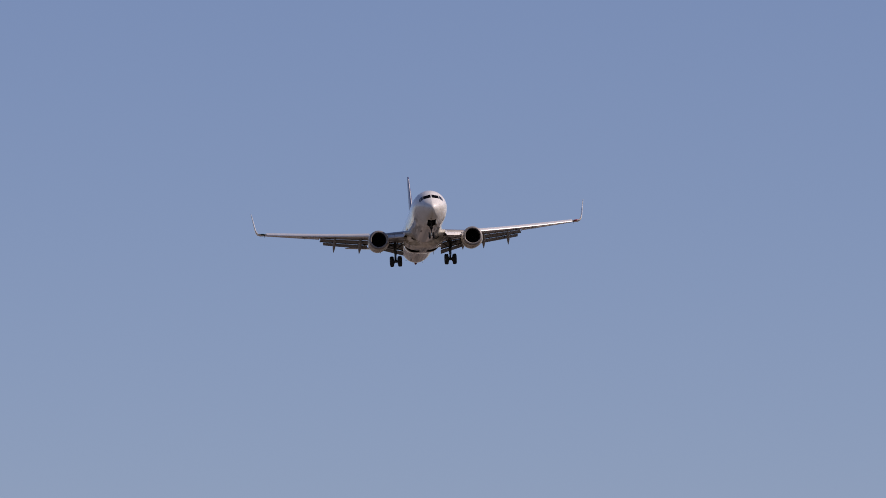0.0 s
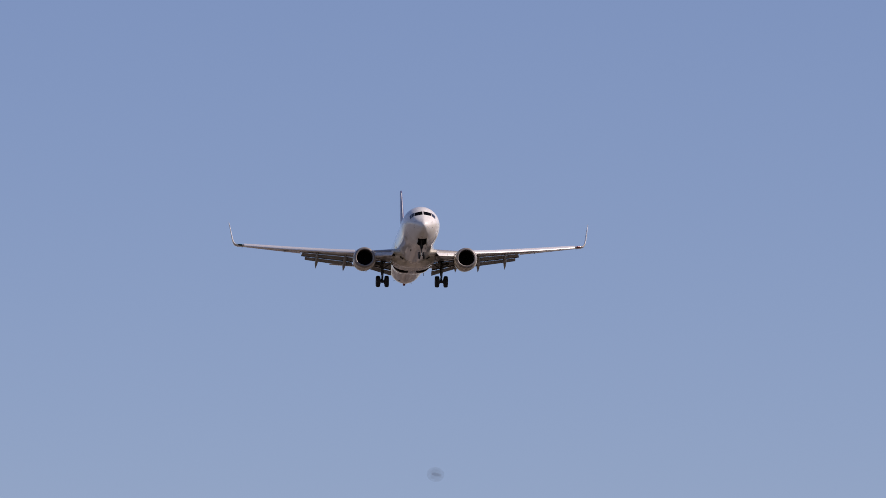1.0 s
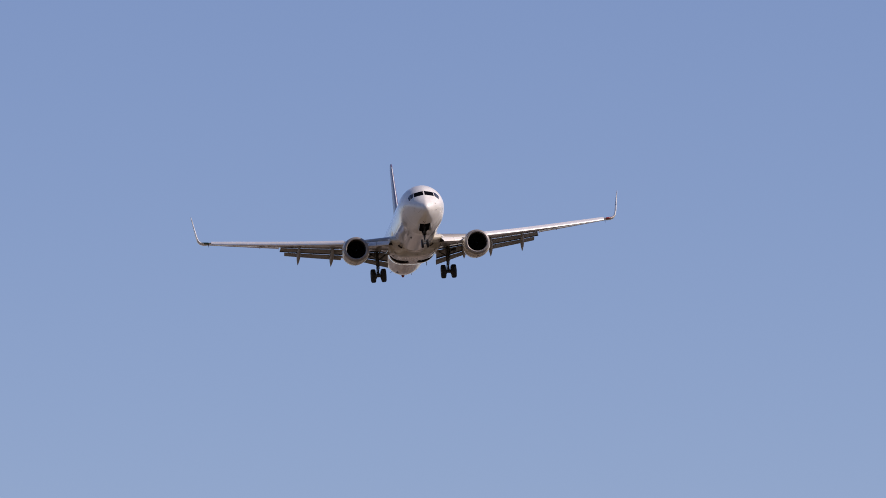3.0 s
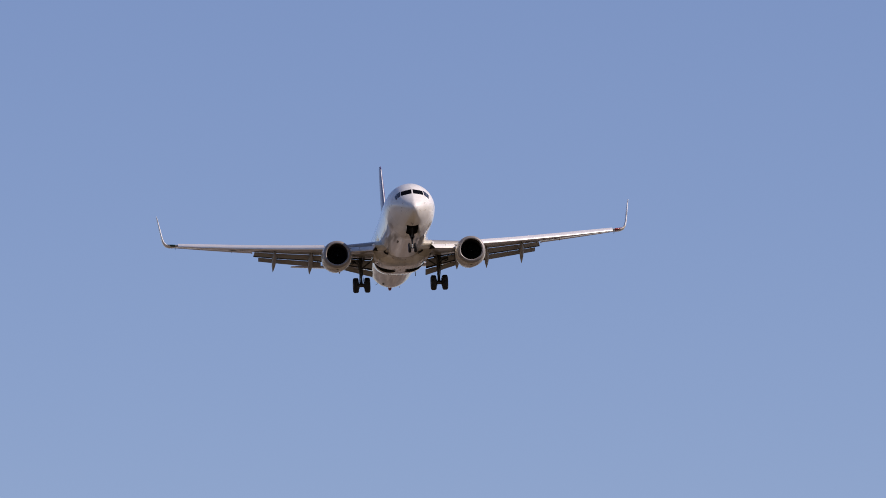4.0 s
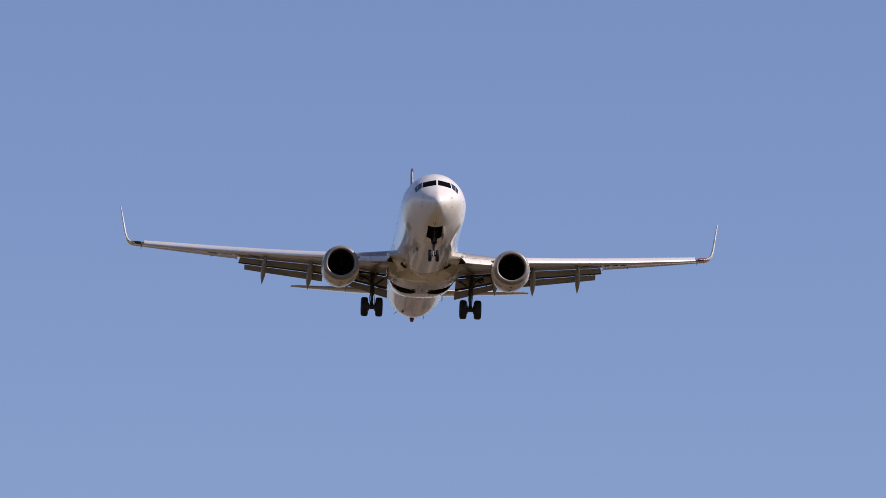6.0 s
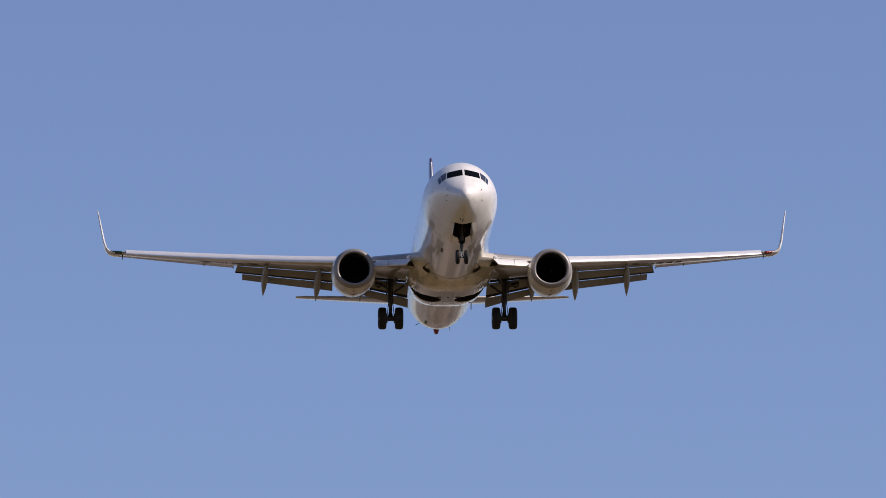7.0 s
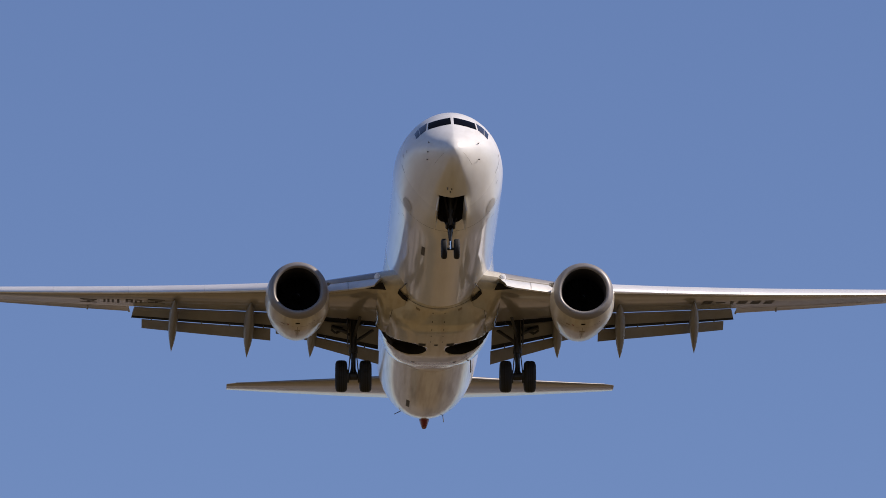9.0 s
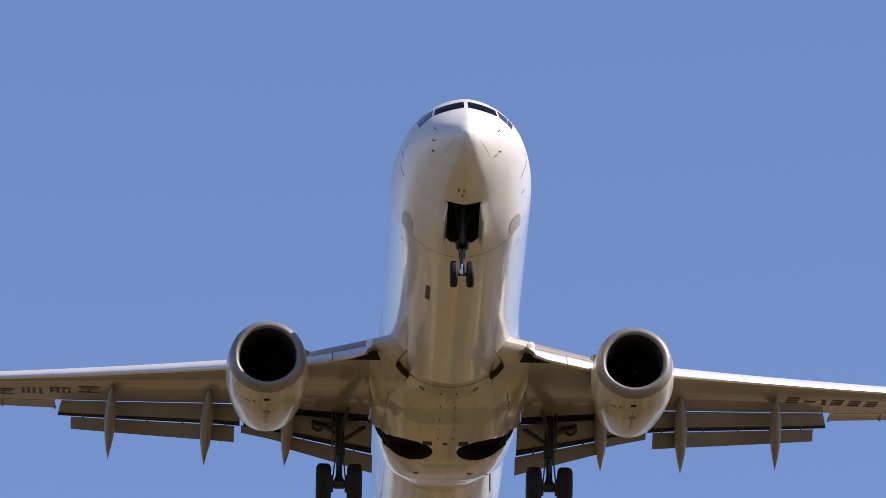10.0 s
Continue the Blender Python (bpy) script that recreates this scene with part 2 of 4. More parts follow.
def curve_value(table, y):
    """Smooth value of a table of (y, value) pairs."""
    ys, vs = [p[0] for p in table], [p[1] for p in table]
    if y <= ys[0]:
        return vs[0]
    if y >= ys[-1]:
        return vs[-1]
    k = max(i for i in range(len(ys)) if ys[i] <= y)
    k = min(k, len(ys) - 2)

    def slope(i):
        if i == 0:
            return (vs[1] - vs[0]) / (ys[1] - ys[0])
        if i == len(ys) - 1:
            return (vs[-1] - vs[-2]) / (ys[-1] - ys[-2])
        a, b = (vs[i] - vs[i - 1]) / (ys[i] - ys[i - 1]), (vs[i + 1] - vs[i]) / (ys[i + 1] - ys[i])
        return 0 if a * b <= 0 else 2 * a * b / (a + b)

    h = ys[k + 1] - ys[k]
    s = (y - ys[k]) / h
    return (vs[k] * (1 + 2 * s) * (1 - s) ** 2 + slope(k) * h * s * (1 - s) ** 2
            + vs[k + 1] * s * s * (3 - 2 * s) + slope(k + 1) * h * s * s * (s - 1))


def cut(me, cutters):
    """Carve closed cutter meshes out of a mesh; the walls of the hollow keep the cutter's material."""
    ob = new("carved", me)
    tools = []
    for c in cutters:
        tool = new("tool", c)
        tools.append(tool)
        mod = ob.modifiers.new("cut", "BOOLEAN")
        mod.operation, mod.object, mod.solver, mod.material_mode = "DIFFERENCE", tool, "EXACT", "TRANSFER"
    bpy.context.view_layer.update()
    done = bpy.data.meshes.new_from_object(ob.evaluated_get(bpy.context.evaluated_depsgraph_get()))
    for o in (ob, *tools):
        bpy.data.objects.remove(o)
    return done


# ---- ground ----
def make_ground():
    bm = bmesh.new()
    rings = [0, 30, 90, 250, 700, 2000, 6000, 20000]
    vs = [[bm.verts.new((r * math.cos(2 * math.pi * k / 48), r * math.sin(2 * math.pi * k / 48), 0)) for k in range(48)] for r in rings[1:]]
    bm.faces.new(vs[0])
    for a, b in zip(vs, vs[1:]):
        for i in range(48):
            j = (i + 1) % 48
            bm.faces.new((a[i], a[j], b[j], b[i]))
    bmesh.ops.recalc_face_normals(bm, faces=bm.faces[:])
    me = bpy.data.meshes.new("ground")
    bm.to_mesh(me)
    bm.free()
    me.materials.append(ground_material())
    tagged(new("ground", me), "dry grass and bare soil field under the approach path", "ground", kind="structure")


make_ground()

# ---- airliner: x across (port is +x), y aft from the nose, z up from the cabin's widest line ----
airliner = new("airliner")
tagged(airliner, "white twin-engine jet airliner flying with wheels and flaps lowered", "airplane")

CROWN = [(0, -0.72), (0.05, -0.55), (0.2, -0.33), (0.5, -0.08), (1.0, 0.28), (1.45, 0.61), (2.0, 0.97), (2.6, 1.26), (3.2, 1.46), (4, 1.65), (5, 1.80), (6.2, 1.87), (7.5, 1.88),
         (30, 1.88), (33, 1.85), (36, 1.7), (37.6, 1.45), (38.0, 1.25)]
KEEL = [(0, -0.72), (0.05, -0.88), (0.2, -1.06), (0.5, -1.24), (1.0, -1.42), (1.5, -1.54), (2.0, -1.64), (2.7, -1.76), (3.5, -1.89), (4.5, -2.02), (5.5, -2.10), (6.5, -2.13),
        (28.5, -2.13), (29.6, -2.10), (30.8, -2.0), (32, -1.75), (33.5, -1.30), (35, -0.72), (37.4, 0.4), (38.0, 0.75)]
HALF = [(0, 0.0), (0.05, 0.15), (0.2, 0.35), (0.5, 0.60), (1.0, 0.92), (1.5, 1.17), (2.0, 1.36), (2.7, 1.55), (3.5, 1.68), (4.5, 1.79), (5.5, 1.855), (6.8, 1.88),
        (27.5, 1.88), (29.5, 1.86), (31, 1.79), (33, 1.58), (35, 1.20), (37.2, 0.58), (38.0, 0.2)]
WIDEST = [(0, -0.72), (0.5, -0.58), (1.0, -0.42), (2.0, -0.20), (3.2, -0.06), (5, 0), (6.8, 0), (25.5, 0), (30, 0.2), (34, 0.6), (38.0, 1.0)]


def ridge(y):
    """How far the sections of the nose come to a crest above, from 0 to 1."""
    a, b = max(0.0, min(1.0, y / 0.5)), max(0.0, min(1.0, (3.2 - y) / 1.8))
    return a * a * (3 - 2 * a) * b * b * (3 - 2 * b)


def stem(y):
    """How far the sections of the nose narrow below to a stem, from 0 to 1."""
    a, b = max(0.0, min(1.0, y / 0.6)), max(0.0, min(1.0, (5.6 - y) / 3.2))
    return a * a * (3 - 2 * a) * b * b * (3 - 2 * b)


def hull_point(y, c, s):
    """The hull's section at station y; c and s are the cosine and sine of the way round from port."""
    top, bot, w, mid = (curve_value(t, y) for t in (CROWN, KEEL, HALF, WIDEST))
    if s > 0:
        keen = ridge(y)
        pinch = 1 - 0.15 * (1 - keen) * s * max(0.0, min(1.0, (5.5 - y) / 3.5))
        return Vector((w * math.copysign(abs(c) ** (1 + 0.38 * keen), c) * pinch, y, mid + s * (top - mid)))
    # below, the sides of the nose run in flat flanks to a narrow flat bottom
    u = math.asin(min(1.0, -s)) / (math.pi / 2)
    flat_x, flat_z = (1 - 0.66 * (u / 0.7) ** 1.35, 0.92 * u / 0.7) if u < 0.7 else (0.34 * (1 - u) / 0.3, 0.92 + 0.08 * (u - 0.7) / 0.3)
    k = 0.58 * stem(y)
    x = abs(c) * (1 - k) + flat_x * k
    z = -s * (1 - k) + flat_z * k
    return Vector((math.copysign(w * x, c), y, mid - z * (mid - bot)))


def hull_ring(y, n=96):
    return [hull_point(y, math.cos(2 * math.pi * k / n), math.sin(2 * math.pi * k / n)) for k in range(n)]


def hull_mesh():
    ys = [0.006, 0.02, 0.05, 0.1, 0.15, 0.2, 0.3, 0.4, 0.5, 0.65, 0.8] + [1 + 0.25 * i for i in range(24)] + [7 + 0.5 * i for i in range(2)] + [8 + 1.0 * i for i in range(16)] + [23.5 + 0.5 * i for i in range(29)] + [37.8, 38.0]
    return loft([hull_ring(y) for y in ys])


def bay_tool(outline, lo, hi, mat):
    """A closed prism on an outline in x and y, for carving a bay."""
    bm = loft([[Vector((x, y, lo)) for x, y in outline], [Vector((x, y, hi)) for x, y in outline]])
    return mesh_of("bay", bm, mat)


BELLY_W = [(14.85, 1.88), (15.5, 1.93), (16.5, 2.01), (17.5, 2.04), (20.3, 2.04), (21.3, 1.98), (22.3, 1.87), (23.1, 1.72), (23.8, 1.5)]
BELLY_B = [(14.85, -2.14), (15.5, -2.22), (16.5, -2.33), (17.5, -2.42), (20.3, -2.46), (21.3, -2.41), (22.3, -2.31), (23.1, -2.18), (23.8, -2.05)]


def belly_ring(y, grow=0.0):
    """The fairing's section: the hull's own round at both ends, boxier between."""
    w, b = curve_value(BELLY_W, y) + grow, curve_value(BELLY_B, y) - grow
    k = max(0.0, min(1.0, (y - 14.85) / 1.9, (23.8 - y) / 1.5))
    k = k * k * (3 - 2 * k)
    ring = []
    for i in range(61):
        a = math.pi * i / 60
        c, d = -math.cos(a), math.sin(a)
        round_hull = Vector(((1.892 + grow + 0.03 * k) * c, y, -(2.142 + grow) * d))
        boxy = Vector((w * math.copysign(abs(c) ** 0.66, c), y, -0.7 + (b + 0.7) * d ** 0.66))
        ring.append(round_hull.lerp(boxy, k))
    return ring


def belly_mesh():
    return loft([belly_ring(14.85 + 8.95 * i / 59, -0.03 if i == 0 else 0.0) for i in range(60)])


def well_outline(side):
    """Round wheel well with a slot for the leg."""
    pts = []
    for k in range(40):
        a = 2 * math.pi * k / 40
        x, y = 1.02 + 0.69 * math.cos(a), 19.56 + 0.76 * math.sin(a)
        pts.append((x, y))
    pts = [p for p in pts if not (p[0] > 1.5 and abs(p[1] - 19.68) < 0.36)]
    k = max(range(len(pts)), key=lambda i: (pts[i][0] if pts[i][1] > 19.68 else -9))
    pts = pts[k:] + pts[:k]
    pts = [(2.6, 19.53), (2.6, 19.80)] + pts if pts[0][1] > 19.68 else pts
    return [(side * x, y) for x, y in pts]


NOSE_BAY = [(-0.43, 2.54), (0.43, 2.54), (0.43, 4.35), (0.3, 4.55), (-0.3, 4.55), (-0.43, 4.35)]
hull = mesh_of("fuselage", hull_mesh(), WHITE)
hull = cut(hull, [bay_tool(NOSE_BAY, -2.6, -1.0, BLACK)])
fuselage = new("fuselage", hull)
fuselage.parent = airliner
tagged(fuselage, "glossy white fuselage with a rounded nose")
tree_bm = hull_mesh()
bmesh.ops.recalc_face_normals(tree_bm, faces=tree_bm.faces[:])
from mathutils.bvhtree import BVHTree
HULL_TREE = BVHTree.FromBMesh(tree_bm)

belly = mesh_of("belly_fairing", belly_mesh(), FAIRING)
tb = belly_mesh()
bmesh.ops.recalc_face_normals(tb, faces=tb.faces[:])
BELLY_TREE = BVHTree.FromBMesh(tb)
belly = cut(belly, [bay_tool(well_outline(s), -3.2, -2.0, BLACK) for s in (-1, 1)])
belly_fairing = new("belly_fairing", belly)
belly_fairing.parent = airliner
tagged(belly_fairing, "stained cream belly fairing with two open round wheel wells")


def sheet_on(tree, polygon, way, lift=0.006, step=0.05, skirt=0.012):
    """A thin skin laid on a hull: a four-sided patch projected along way. polygon: four (a, b) pairs."""
    (p0, p1, p2, p3) = [Vector(p) for p in polygon]
    nu = max(2, int(max((p1 - p0).length, (p2 - p3).length) / step) + 1)
    nv = max(2, int(max((p3 - p0).length, (p2 - p1).length) / step) + 1)
    bm = bmesh.new()
    grid = []
    for j in range(nv + 1):
        row = []
        for i in range(nu + 1):
            u, v = i / nu, j / nv
            a = (p0 * (1 - u) + p1 * u) * (1 - v) + (p3 * (1 - u) + p2 * u) * v
            start = Vector((a.x, -6, a.y)) if way == "front" else Vector((a.x, a.y, -9))
            ray = Vector((0, 1, 0)) if way == "front" else Vector((0, 0, 1))
            hit, nrm, _, _ = tree.ray_cast(start, ray)
            if hit is None:
                bm.free()
                return None
            if nrm.dot(ray) > 0:
                nrm = -nrm
            row.append(bm.verts.new(hit + nrm * lift))
        grid.append(row)
    for j in range(nv):
        for i in range(nu):
            bm.faces.new((grid[j][i], grid[j][i + 1], grid[j + 1][i + 1], grid[j + 1][i]))
    res = bmesh.ops.extrude_face_region(bm, geom=bm.faces[:])
    bmesh.ops.recalc_face_normals(bm, faces=bm.faces[:])
    for v in res["geom"]:
        if isinstance(v, bmesh.types.BMVert):
            v.co += Vector((0, skirt, 0)) if way == "front" else Vector((0, 0, skirt))
    return bm


# cockpit windows
for side in (-1, 1):
    for name, quad in (("windscreen_pane", [(0.05, 0.48), (0.82, 0.37), (0.78, 0.77), (0.05, 0.88)]),
                       ("side_window", [(0.87, 0.37), (1.07, 0.21), (1.10, 0.65), (0.83, 0.80)]),
                       ("side_window", [(1.085, 0.20), (1.20, 0.10), (1.25, 0.46), (1.115, 0.64)])):
        bm = sheet_on(HULL_TREE, [(side * x, z) for x, z in quad], "front", 0.005, 0.06)
        if bm:
            part(name, bm, SIDE_GLASS if name == "side_window" else GLASS, fuselage, "dark glass cockpit pane")

# seams, vents, probes and aerials on the underside
def on_hull(y, ang, lift):
    """The hull's surface at station y, ang radians from straight down, lifted a little."""
    s, c = math.sin(ang), math.cos(ang)
    return hull_point(y, s, -c) + Vector((lift * s, 0, -lift * c))


def hoop(y, width, a0, a1, grow=0.004):
    """A thin seam round the underside at station y, between two angles in degrees from straight down."""
    bm = bmesh.new()
    rows = []
    for k in range(41):
        a = radians(a0 + (a1 - a0) * k / 40)
        r = lambda yy: on_hull(yy, a, grow)
        rows.append([bm.verts.new(r(y - width / 2)), bm.verts.new(r(y + width / 2))])
    for a, b in zip(rows, rows[1:]):
        bm.faces.new((a[0], a[1], b[1], b[0]))
    return bm


for side in (-1, 1):
    strip = sheet_on(HULL_TREE, [(side * 0.32, -0.83), (side * 0.329, -0.83), (side * 0.639, -1.02), (side * 0.63, -1.02)], "front", 0.004, 0.08, 0.004)
    if strip:
        part("radome_strip", strip, FAINT, fuselage, "thin strip on the radome")
for y in (5.4,):
    part("panel_seam", hoop(y, 0.018, -66, 66), LINE, fuselage, "dark seam line")
for side in (-1, 1):
    for x, y in ((0.78, 7.95), (0.71, 28.45)) if side < 0 else ():
        part("vent", sheet_on(HULL_TREE, [(side * x - 0.06, y), (side * x + 0.06, y), (side * x + 0.06, y + 1.0), (side * x - 0.06, y + 1.0)], "below", 0.006, 0.2), LINE, fuselage, "dark vent slot")
    for x, z in ((0.80, -0.30), (0.83, -0.60), (0.84, -0.80)) if side < 0 else ((0.83, -0.32), (0.86, -0.78)):
        hit, nrm, _, _ = HULL_TREE.ray_cast(Vector((side * x, -6, z)), Vector((0, 1, 0)))
        bm = tube(hit - nrm * 0.01, hit + nrm * 0.05, 0.018, 0.014)
        tube(hit + nrm * 0.045 + Vector((0, 0.02, 0)), hit + nrm * 0.05 + Vector((0, -0.12, 0)), 0.013, 0.007, bm)
        part("pitot_probe", bm, LINE, fuselage, "small dark air data probe")
for side, y, a0, a1 in ((-1, 3.5, 72, 82), (-1, 3.0, 84, 90), (-1, 2.5, 88, 92), (1, 3.35, 70, 88), (1, 4.1, 66, 70), (1, 3.0, 86, 90), (-1, 6.3, 52, 56), (1, 6.4, 52, 57), (-1, 7.0, 60, 62)):
    part("door_seam", hoop(y, 0.03, side * a0, side * a1, 0.006), LINE, fuselage, "dark seam line")
# A dull grey oval on each lower side of the hull.
for side in (-1, 1):
    rings = []
    for rr in (1.0, 0.66, 0.33, 0.02):
        ring = []
        for k in range(24):
            a = 2 * math.pi * k / 24
            y, ang = 5.0 + 0.42 * rr * math.sin(a), radians(52 + 7.0 * rr * math.cos(a))
            ring.append(on_hull(y, side * ang, 0.008))
        rings.append(ring)
    bm = loft(rings, caps=False)
    part("grey_oval", bm, OVAL_GREY, fuselage, "dull grey oval on the lower hull")
part("drain_mast", loft([[Vector((1.38 + dx, 23.0 + dy, dz)) for dx, dy in ((-0.02, 0), (0.02, 0), (0.02, 0.16), (-0.02, 0.16))] for dz in (-1.4, -2.32)]), LINE, fuselage, "dark drain mast")
skid = loft([[Vector((w * math.cos(k * math.pi / 8), 32.5 + d + l * math.sin(k * math.pi / 8), z)) for k in range(16)] for z, w, l, d in ((-1.3, 0.19, 0.46, 0), (-1.66, 0.18, 0.42, 0), (-1.84, 0.12, 0.3, 0.05), (-1.92, 0.09, 0.2, 0.08))])
part("tail_skid", skid, RED, fuselage, "red tail skid")
for x, y in ((-0.16, 1.82), (-0.02, 1.85), (-0.06, 2.05)):
    z = curve_value(KEEL, y)
    part("drain_hole", tube((x, y, z + 0.04), (x, y + 0.02, z - 0.05), 0.02), LINE, fuselage, "small dark drain")
part("static_rod", tube((-0.85, 32.0, -1.42), (-1.12, 32.0, -1.56), 0.015), LINE, fuselage, "thin dark aerial rod")
part("static_rod", tube((0.66, 32.0, -1.45), (0.70, 32.0, -1.86), 0.015), LINE, fuselage, "thin dark aerial rod")
seam = loft([belly_ring(15.16, 0.006)[15:46], belly_ring(15.19, 0.006)[15:46]], caps=False, closed=False)
part("panel_seam", seam, LINE, belly_fairing, "dark seam line")
for x, y in ((0.75, 21.5), (-0.75, 21.5), (0.5, 18.75), (-0.5, 18.75), (0.0, 18.85)):
    w = 0.13 if abs(x) == 0.5 else 0.06
    part("vent", sheet_on(BELLY_TREE, [(x - w, y), (x + w, y), (x + w, y + (0.3 if w > 0.1 else 0.16)), (x - w, y + (0.3 if w > 0.1 else 0.16))], "below", 0.006, 0.1), GAP_DARK, belly_fairing, "dark vent slot")
for side in (-1, 1):
    for k in range(5):
        x, y = side * 0.21, 15.6 + 0.72 * k
        part("drain_hole", sheet_on(BELLY_TREE, [(x - 0.015, y), (x + 0.015, y), (x + 0.015, y + 0.10), (x - 0.015, y + 0.10)], "below", 0.005, 0.3), GAP_DARK, belly_fairing, "dark drain hole")
    part("ram_air_inlet", slab([(side * 1.12, 15.38, -1.82), (side * 1.30, 15.16, -1.78), (side * 1.48, 14.78, -1.69), (side * 1.42, 14.42, -1.655), (side * 1.28, 14.80, -1.735), (side * 1.13, 15.02, -1.80)], 0.03), BLACK, fuselage, "dark ram air inlet")
    part("panel_seam", slab([(side * 1.43, 14.46, -1.66), (side * 1.41, 14.46, -1.66), (side * 1.20, 13.66, -1.648), (side * 1.215, 13.64, -1.64)], 0.02), LINE, fuselage, "dark seam line")


for side in (-1, 1):
    for (xa, ya), (xb, yb) in (((1.37, 14.92), (1.46, 15.3)), ((1.46, 15.3), (1.62, 16.4)), ((1.62, 16.4), (1.77, 17.8)), ((1.77, 17.8), (1.84, 19.3))):
        part("panel_seam", sheet_on(BELLY_TREE, [(side * xa, ya), (side * (xa + 0.018), ya), (side * (xb + 0.018), yb), (side * xb, yb)], "below", 0.006, 0.2), LINE, belly_fairing, "dark seam line")
    # Flat black sheet carries the leg slot's shade over the fairing edge.
    slot = sheet_on(BELLY_TREE, [(side * 1.52, 19.40), (side * 2.0, 19.20), (side * 2.0, 19.78), (side * 1.52, 19.92)], "below", 0.012, 0.06)
    part("leg_slot_shade", slot, BLACK, belly_fairing, "black sheet for the shade of the landing gear leg's slot")
    part("access_panel", sheet_on(BELLY_TREE, [(side * 0.66, 15.5), (side * 0.80, 15.42), (side * 0.82, 15.56), (side * 0.68, 15.64)], "below", 0.006, 0.1), FAINT, belly_fairing, "small worn access panel")


# ---- wings ----
TIP_X = 16.75


def wing_le(x):
    return 23.0 - 0.53 * (TIP_X - x) if x >= 4.9 else 16.72 - (4.9 - x) * 0.86


def wing_te(x):
    return 21.0 + max(0.0, x - 5.9) * 0.325


def wing_z(x):
    s = x - 1.9
    return -1.30 + 0.100 * s + 0.0022 * s * s


def wing_section(x, cutoff=1.0, n=14):
    """Airfoil points in order: lower rear, along the lower side to the nose, then the upper side back."""
    c = wing_te(x) - wing_le(x)
    t = 0.135 - 0.03 * min(1, x / 14)
    inc = math.tan(radians(2.0 - 3.9 * x / TIP_X))
    pts = []

    def at(s, sign):
        th = 5 * t * (0.2969 * math.sqrt(s) - 0.126 * s - 0.3516 * s * s + 0.2843 * s ** 3 - 0.1015 * s ** 4) * c
        camber = 0.018 * c * (1 - (2 * s - 0.8) ** 2)
        return Vector((x, wing_le(x) + c * s, wing_z(x) - c * s * inc + camber + sign * th * (0.9 - 0.25 * max(0.0, min(1.0, (s - 0.45) / 0.3)) if sign < 0 else 1.05)))

    ss = [cutoff * (1 - math.cos(math.pi * k / n)) / 2 for k in range(n + 1)]
    pts += [at(s, -1) for s in reversed(ss)]
    pts += [at(s, 1) for s in ss[1:]]
    return pts


def mirrored(side, p):
    return Vector((side * p.x, p.y, p.z))


def flip(side, sections):
    return [[mirrored(side, p) for p in s] for s in sections]


def te_frame(x):
    """Where the wing box ends in the flapped part, and the flap's hinge height."""
    sec = wing_section(x, 0.74)
    return sec[0], sec[-1]


def flap_sections(x0, x1, start, drop, chord, angle, thick, n=8):
    """A flap as a drooped airfoil below and behind the wing box; chord etc. are shares of the local chord."""
    out = []
    for i in range(n + 1):
        x = x0 + (x1 - x0) * i / n
        c = wing_te(x) - wing_le(x)
        low, up = te_frame(x)
        y0, z0 = low.y + start * c, low.z - drop * c
        ca, sa = math.cos(radians(angle)), math.sin(radians(angle))
        ring = []
        for k in range(20):
            a = 2 * math.pi * k / 20
            u = (1 - math.cos(a)) / 2
            h = thick * math.sin(a) * (1 - u) ** 0.6 * 1.2 + 0.04 * (1 - (2 * u - 1) ** 2)
            ring.append(Vector((x, y0 + chord * c * (u * ca + h * sa), z0 + chord * c * (-u * sa + h * ca))))
        out.append(ring)
    return out


def slat_sections(x0, x1, fwd, drop, n=6):
    out = []
    for i in range(n + 1):
        x = x0 + (x1 - x0) * i / n
        c = wing_te(x) - wing_le(x)
        sec = wing_section(x, max(0.11, min(0.24, 0.50 / c)), 10)
        nose = sec[10]
        turn = Matrix.Rotation(radians(18), 3, "X")
        outer = [nose + turn @ (p - nose) * (1.04 + 0.25 * max(0.0, (x - 8) / 9)) + Vector((0, -fwd, -drop)) for p in sec[8:]]
        mid = sum(outer, Vector()) / len(outer)
        inner = [p + (mid - p) * 0.28 + Vector((0, 0.02 * c, -0.004 * c)) for p in outer[1:-1]]
        out.append(outer + inner[::-1])
    return out


def canoe(x, y0, z0, y1, z1, r, side, lean=0.0):
    """Flap track fairing: a drooped spindle from (y0, z0) to the tip."""
    rings = []
    prof = [(0, 0.05), (0.06, 0.32), (0.15, 0.62), (0.3, 0.9), (0.45, 1.0), (0.6, 0.95), (0.75, 0.74), (0.88, 0.42), (0.96, 0.16), (1.0, 0.02)]
    for s, k in prof:
        y = y0 + (y1 - y0) * s
        z = z0 + (z1 - z0) * (0.55 * s + 0.45 * s * s)
        rings.append([Vector((side * x + lean * s + r * k * 0.75 * math.cos(a), y + 0.25 * r * k * math.sin(a), z + r * k * 1.25 * math.sin(a))) for a in (2 * math.pi * i / 16 for i in range(16))])
    return loft(rings)


WING_TREES = {}


